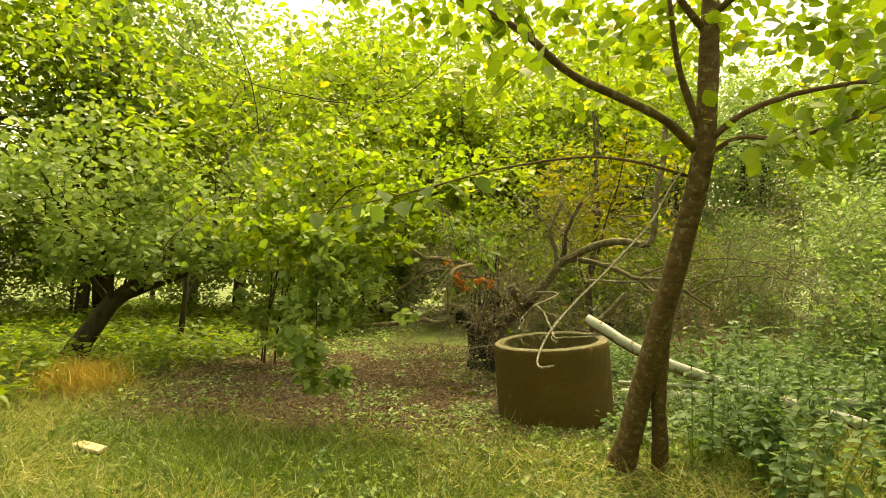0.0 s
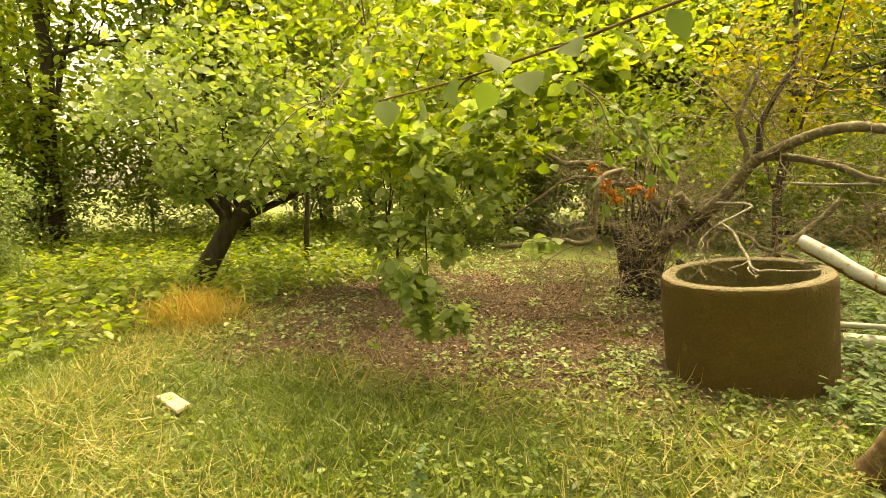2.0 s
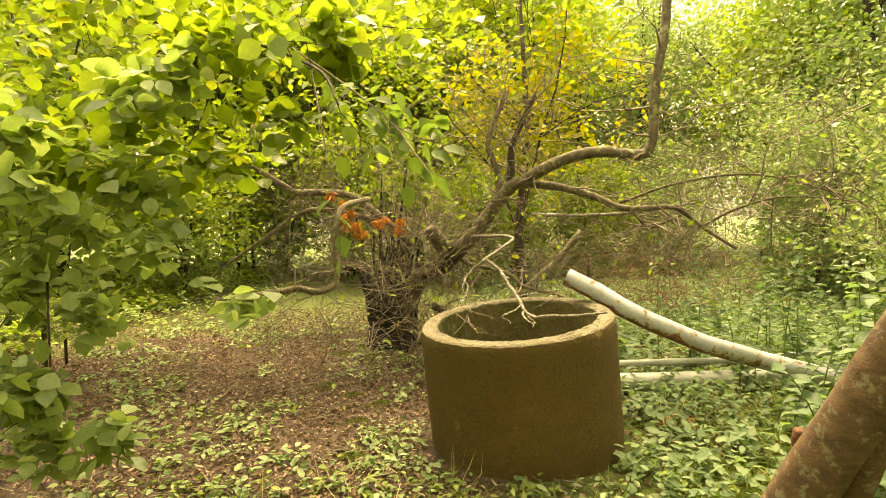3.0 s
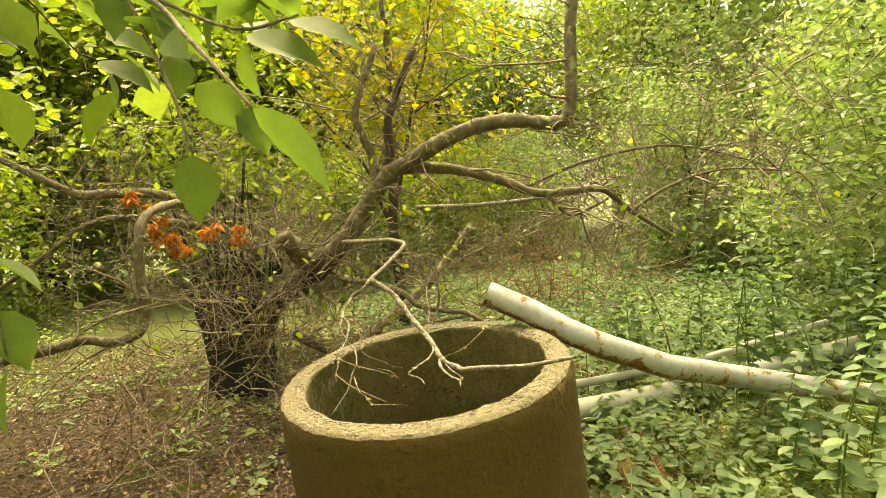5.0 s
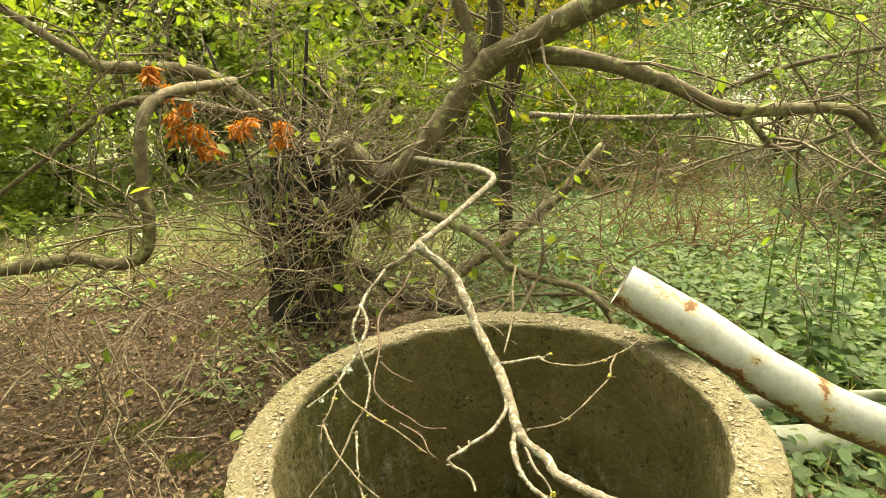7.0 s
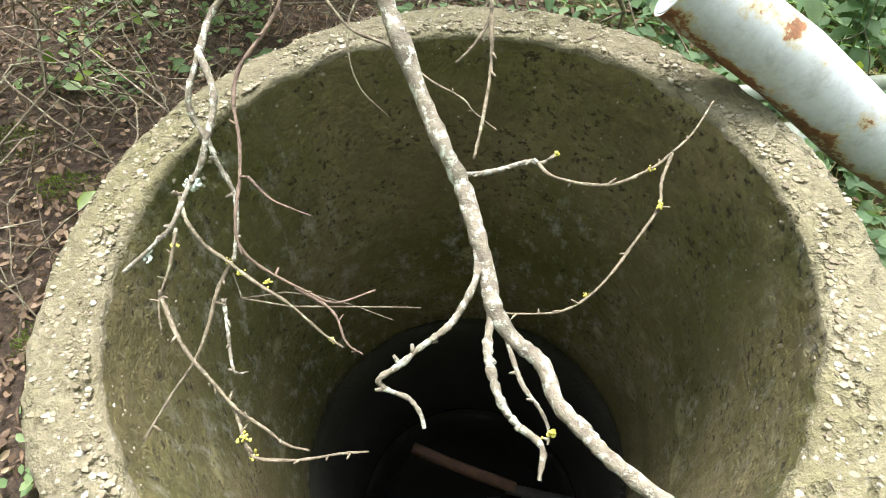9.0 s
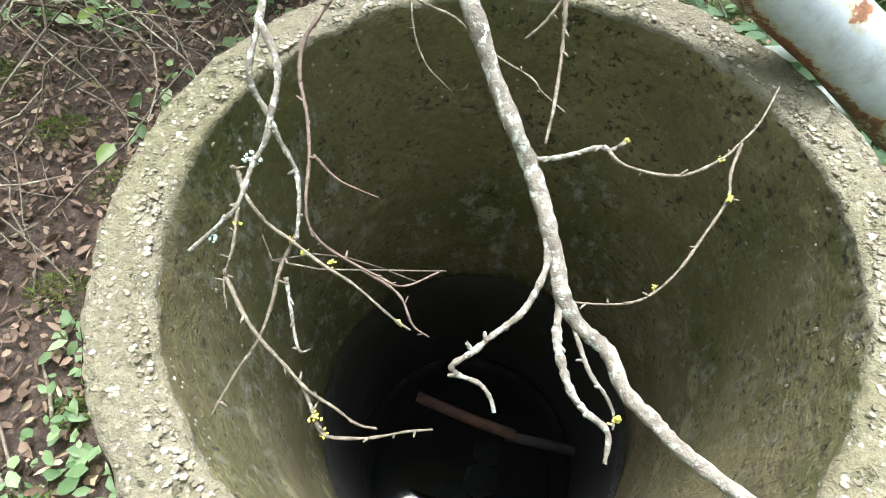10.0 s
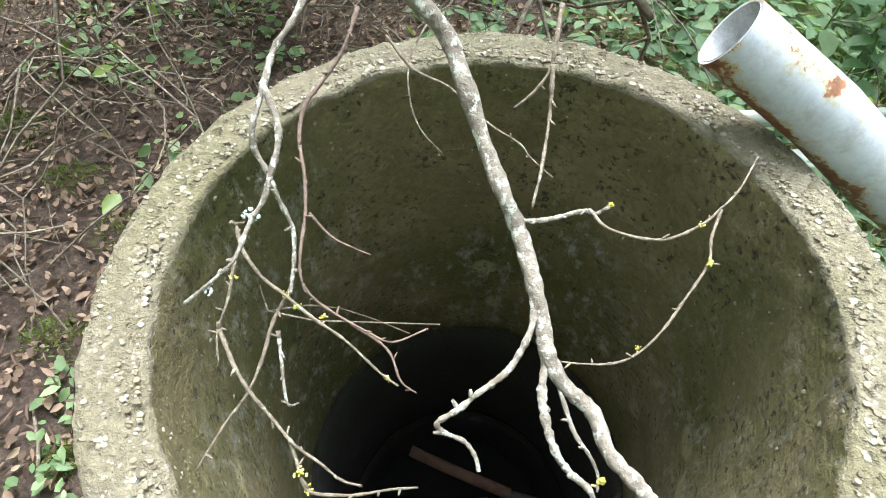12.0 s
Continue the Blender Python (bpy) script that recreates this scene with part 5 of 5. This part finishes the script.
def ground_cover():
    rs = np.random.default_rng(71)
    # turf: most of it near the path
    def turf(x, y, u):
        g = grassiness(x, y)
        far = math.hypot(x + 0.6, y + 5.2)
        return u < (g * g) * max(0.12, 1.15 - far / 7.5) * (0.35 if (x > 0.8 and y > 0.4) else 1)
    p = scatter(rs, 125000, -8.5, 4.5, -6.4, 3.5, turf)
    n = len(p)
    a = rs.normal(size=(n, 3)) * np.array((0.9, 0.9, 0.25)) + np.array((0, 0, 0.6))
    nn = rs.normal(size=(n, 3))
    patch = np.array([noise.noise((x * 0.8, y * 0.8, 9)) for x, y, z in p])
    ln = rs.uniform(0.05, 0.19, n) * (1 + 0.8 * patch)
    ob = new("grass", leaf_mesh("grass", p, a, nn, ln, BLADE, rs.uniform(0.25, 0.55, n)))
    ob.data.materials.append(GRASS_MAT)
    tagged(ob, "long yellow-green meadow grass", "grass", "", "stuff")
    # dead grass among it
    p = scatter(rs, 15000, -7.5, 3.0, -6.0, 1.5, lambda x, y, u: u < grassiness(x, y) and noise.noise((x * 0.7, y * 0.7, 21)) > -0.05)
    n = len(p)
    ob = new("dry_grass", leaf_mesh("dry_grass", p + np.array((0, 0, 0.03)), rs.normal(size=(n, 3)) * np.array((1, 1, 0.25)) + np.array((0, 0, 0.3)), rs.normal(size=(n, 3)) + np.array((0, 0, 1)), rs.uniform(0.12, 0.32, n), BLADE, rs.uniform(0.12, 0.28, n)))
    ob.data.materials.append(STRAW_MAT)
    tagged(ob, "dry straw-coloured grass lying in the turf", "grass", "", "stuff")
    # litter
    p = scatter(rs, 62000, -6.0, 2.2, -1.6, 5.5, lambda x, y, u: u < 1.1 - grassiness(x, y) * (0.92 if y < 2.5 else 0.6))
    n = len(p)
    ob = new("leaf_litter", leaf_mesh("leaf_litter", p + np.array((0, 0, 0.012)) + rs.uniform(0, 0.015, (n, 1)) * np.array((0, 0, 1)), rs.normal(size=(n, 3)) * np.array((1, 1, 0.45)), rs.normal(size=(n, 3)) * 0.8 + np.array((0, 0, 1)), 0.015 + 0.040 * rs.random(n) ** 2.0, OVAL, 0.015 + 0.034 * rs.random(n) ** 2))
    ob.data.materials.append(LEAF_LITTER)
    tagged(ob, "brown curled fallen leaves on bare soil", "leaf litter", "", "stuff")
    # fallen twigs
    rng = random.Random(72)
    g = Geo()
    for x, y, z in scatter(rs, 420, -5.0, 1.8, -0.8, 5.0, lambda x, y, u: u < 1.05 - grassiness(x, y) * 0.9):
        b, l = rng.uniform(0, 6.28), rng.uniform(0.08, 0.45)
        r = rng.uniform(0.0015, 0.006)
        m = Vector((x, y, z + 0.015 + r))
        d = Vector((math.cos(b), math.sin(b), rng.gauss(0.04, 0.08))) * l * 0.5
        g.tube([m - d, m + Vector((rng.gauss(0, 0.02), rng.gauss(0, 0.02), 0.012)), m + d], [r, r, r * 0.6], 5)
    ob = new("fallen_twigs", g.mesh("fallen_twigs"))
    ob.data.materials.append(BARK_TWIG)
    tagged(ob, "thin dead twigs strewn over the litter", "twigs", "", "stuff")
    # low green plants: a bed behind the well, and scattered seedlings on the litter
    def herb(count, x0, x1, y0, y1, keep, hmax, size, name, label, mat, per=5):
        q = scatter(rs, count, x0, x1, y0, y1, keep)
        q = np.repeat(q, per, axis=0)
        m = len(q)
        ang = rs.uniform(0, 2 * np.pi, m)
        h = rs.uniform(0.15, 1, m) * hmax * np.repeat(rs.uniform(0.4, 1, count), per)
        off = rs.uniform(0.0, 0.05, m)
        q = q + np.stack([np.cos(ang) * off, np.sin(ang) * off, h], -1)
        al = np.stack([np.cos(ang), np.sin(ang), rs.normal(-0.1, 0.3, m)], -1)
        o = new(name, leaf_mesh(name, q, al, rs.normal(size=(m, 3)) * 0.3 + np.array((0, 0, 1)), rs.uniform(0.5, 1.2, m) * size, OVAL))
        o.data.materials.append(mat)
        tagged(o, label, "plants", "", "stuff")
    herb(7500, 0.0, 8.5, 0.9, 10.5, lambda x, y, u: u < min(1.0, 0.25 + 0.5 * grassiness(x, y)) * (1.3 - y / 11), 0.22, 0.085, "woodland_herbs", "low cool green herb carpet behind the well", LEAF_HERB)
    herb(1100, -4.5, 0.6, -0.8, 4.5, lambda x, y, u: u < 0.35 and noise.noise((x * 1.3, y * 1.3, 31)) > 0.0, 0.09, 0.06, "ivy_seedlings", "small green seedlings among fallen leaves", LEAF_COOL, 4)
    herb(1600, -2.0, 3.2, -4.6, -0.5, lambda x, y, u: u < 0.7 and noise.noise((x * 1.1, y * 1.1, 13)) > -0.25, 0.11, 0.05, "clover_and_ivy", "low leafy weeds in the turf", LEAF_MID, 5)
    herb(420, 0.45, 2.2, -0.9, 0.9, lambda x, y, u: u < 0.8, 0.22, 0.07, "bramble_leaves", "leafy weeds round the foot of the well", LEAF_HERB, 6)
    herb(60, -1.0, -0.5, -0.5, 0.3, lambda x, y, u: u < 0.8, 0.09, 0.042, "well_weeds", "weeds at the foot of the concrete ring", LEAF_COOL, 5)
    herb(700, -6, -1.5, -5.5, -0.5, lambda x, y, u: u < 0.6 and noise.noise((x * 0.9, y * 0.9, 17)) > 0.0, 0.07, 0.045, "lawn_weeds", "small broad-leaved weeds among the grass", LEAF_MID, 4)
    herb(4200, -17, -5, -3, 13, lambda x, y, u: u < 0.6, 0.5, 0.13, "meadow_plants", "tall sunlit meadow growth beyond the trees", LEAF_BRIGHT, 7)
    # verge plants: paler leaf colour stands in for light under the trees
    herb(600, -9, -3.5, -1, 8, lambda x, y, u: u < 0.4 * grassiness(x, y), 0.3, 0.08, "verge_plants", "tall leafy weeds at the edge of the clearing", LEAF_PALE_LIT, 6)


ground_cover()


def nettle(seed, h):
    rng, rs = random.Random(seed), np.random.default_rng(seed)
    t = thing("nettle", "tall stinging nettle with toothed green leaves", "plant", "nettles beside the path")
    bend = Vector((rng.gauss(0, 0.10), rng.gauss(0, 0.10), 0))
    line = smooth([(0, 0, -0.03), tuple(bend * 0.2 + Vector((0, 0, h * 0.4))), tuple(bend * 0.7 + Vector((0, 0, h * 0.75))), tuple(bend * 1.4 + Vector((0, 0, h)))], 5)
    g = Geo()
    g.tube(line, [0.005 - 0.003 * i / len(line) for i in range(len(line))], 5)
    part("stem", g, LEAF_MID, t)
    p, a, s = [], [], []
    for i in range(3, len(line)):
        b = i * 1.57 + rng.uniform(-0.3, 0.3)
        for k in (0, math.pi):
            p.append(tuple(line[i]))
            a.append((math.cos(b + k), math.sin(b + k), -0.15 + rng.gauss(0, 0.15)))
            s.append(rng.uniform(0.08, 0.13) * (1.1 - 0.55 * i / len(line)))
    part("foliage", leaf_mesh("foliage", p, a, [(rng.gauss(0, 0.2), rng.gauss(0, 0.2), 1) for _ in p], s, BROAD, [q * 0.8 for q in s]), LEAF_HERB, t)
    return t


def nettles():
    rng = random.Random(81)
    kinds = [nettle(82 + i, 0.55 + 0.13 * i) for i in range(5)]
    spots = []
    for i in range(98):
        x, y = (rng.uniform(0.95, 3.6), rng.uniform(-2.6, 0.1)) if i < 56 else (rng.uniform(1.9, 4.0), rng.uniform(0.3, 2.2)) if i < 76 else (rng.uniform(1.2, 2.3), rng.uniform(-1.7, -0.75))
        if abs(x - 0.85) < 0.2 or (i < 56 and y > -0.5 and x < 1.2) or math.hypot(x - 0.62, y + 1.5) < 0.3:
            continue
        spots.append((x, y))
    tall = [(rng.uniform(1.15, 2.1), rng.uniform(0.6, 1.3)) for _ in range(9)] + [(rng.uniform(1.9, 2.9), rng.uniform(-0.3, 1.2)) for _ in range(9)]
    spots += tall
    spots += [(-1.3, -2.75), (-5.0, 0.3), (-6.2, 0.6)]
    for i, (x, y) in enumerate(spots):
        m = Matrix.Translation((x, y, ground_height(x, y))) @ Euler((0, 0, rng.uniform(0, 6.28))).to_matrix().to_4x4()
        if (x, y) in tall:
            m = m @ Matrix.Diagonal((1.0, 1.0, 1.2, 1))
        if x < 0:
            m = m @ Matrix.Diagonal((0.55, 0.55, 0.55, 1))
        if i < 5:
            kinds[i].matrix_basis = m
        else:
            copy_thing(kinds[i % 5], m)


nettles()


def straw_heap():
    rs = np.random.default_rng(91)
    n = 900
    c = np.array((-5.15, -0.75, 0.0))
    p = c + rs.normal(size=(n, 3)) * np.array((0.22, 0.2, 0)) + np.array((0, 0, 1)) * rs.uniform(0, 0.30, (n, 1)) ** 1.3
    ob = new("straw_tuft", leaf_mesh("straw_tuft", p, rs.normal(size=(n, 3)) * np.array((0.4, 0.4, 0.3)) + np.array((0, 0, 0.9)), rs.normal(size=(n, 3)), rs.uniform(0.2, 0.42, n), BLADE, rs.uniform(0.2, 0.4, n)))
    ob.data.materials.append(STRAW_GOLD)
    tagged(ob, "tuft of dry orange-yellow straw", "dry grass")


straw_heap()


def board():
    t = thing("board", "broken pale wooden board lying in the grass", "board")
    g = bmesh.new()
    bmesh.ops.create_cube(g, size=1)
    for v in g.verts:
        v.co = Vector((v.co.x * 0.44, v.co.y * 0.11, v.co.z * 0.025))
        if v.co.x > 0 and v.co.y > 0:
            v.co.x -= 0.07
    bmesh.ops.bevel(g, geom=g.edges[:], offset=0.004, segments=2, affect='EDGES')
    me = bpy.data.meshes.new("plank")
    g.to_mesh(me)
    g.free()
    part("plank", me, WOOD_PALE, t)
    t.matrix_basis = Matrix.Translation((-3.36, -2.35, ground_height(-3.36, -2.35) + 0.035)) @ Euler((radians(2), radians(-3), radians(-20))).to_matrix().to_4x4()


WOOD_PALE = bark_material("weathered_pale_wood", (0.25, 0.20, 0.12), (0.46, 0.39, 0.27), 20, (0.2, 1, 1))
board()


def stone_slab():
    rng = random.Random(7)
    t = thing("stone_slab", "flat grey stone lying beside the well", "stone")
    g = Geo()
    g.tube([(1.06, 0.22, -0.03), (1.06, 0.22, 0.04), (1.06, 0.22, 0.055)], [0.2, 0.19, 0.15], 9, True, 0.14, rng)
    part("stone", g, CONCRETE, t)


stone_slab()


def moss_cushions():
    rs = np.random.default_rng(19)
    m = leaf_material("moss", (0.045, 0.07, 0.012), (0.09, 0.125, 0.022), (0.15, 0.19, 0.04), None, 0.3, 0.9)
    for x, y, r in ((-0.98, -0.22, 0.10), (-1.05, 0.35, 0.10), (-0.92, 0.02, 0.07), (-1.6, 2.3, 0.18), (-1.25, 2.2, 0.13), (-1.5, 1.2, 0.14), (-0.95, 0.72, 0.12), (-1.2, 0.95, 0.10)):
        n = int(26000 * r * r) + 300
        a, q = rs.uniform(0, 2 * np.pi, n), np.sqrt(rs.random(n)) * (1 + 0.25 * rs.normal(size=n))
        dome = np.maximum(0, 1 - q * q) * 0.03
        p = np.stack([x + r * q * np.cos(a), y + 0.75 * r * q * np.sin(a), ground_height(x, y) + 0.002 + dome], -1)
        t = thing("moss_cushion", "low cushion of green moss on the soil", "moss", "moss cushions")
        cushion = leaf_mesh("cushion", p, rs.normal(size=(n, 3)) * 0.7 + np.array((0, 0, 1)), rs.normal(size=(n, 3)), rs.uniform(0.008, 0.02, n), LONG)
        tagged(part("cushion", cushion, m, t), kind="stuff")


moss_cushions()


def bramble_thicket():
    """The brown tangle of dead brambles at the far edge of the herb bed."""
    rng = random.Random(23)
    t = thing("bramble_thicket", "brown tangle of dead bramble canes behind the herbs", "shrub")
    out, tips = [], []
    for k in range(64):
        p = Vector((rng.uniform(1.3, 3.7), rng.uniform(4.0, 5.1), 0))
        own = []
        grow(rng, p, Vector((rng.gauss(0, 0.5), rng.gauss(0, 0.4), 1)), rng.uniform(0.9, 1.7), rng.uniform(0.004, 0.009), 1, own, tips, 0.5, (4, 7), 0.12, 0.6)
        part("cane", tubes(own[:1], 5, 0.003), CANE, t)
        out += own[1:]
    tagged(part("twigwork", tubes(out, 4, 0.003), CANE, t), kind="stuff")


CANE = bark_material("dead_cane", (0.06, 0.03, 0.018), (0.24, 0.135, 0.075), 30, (1, 1, 1))
bramble_thicket()
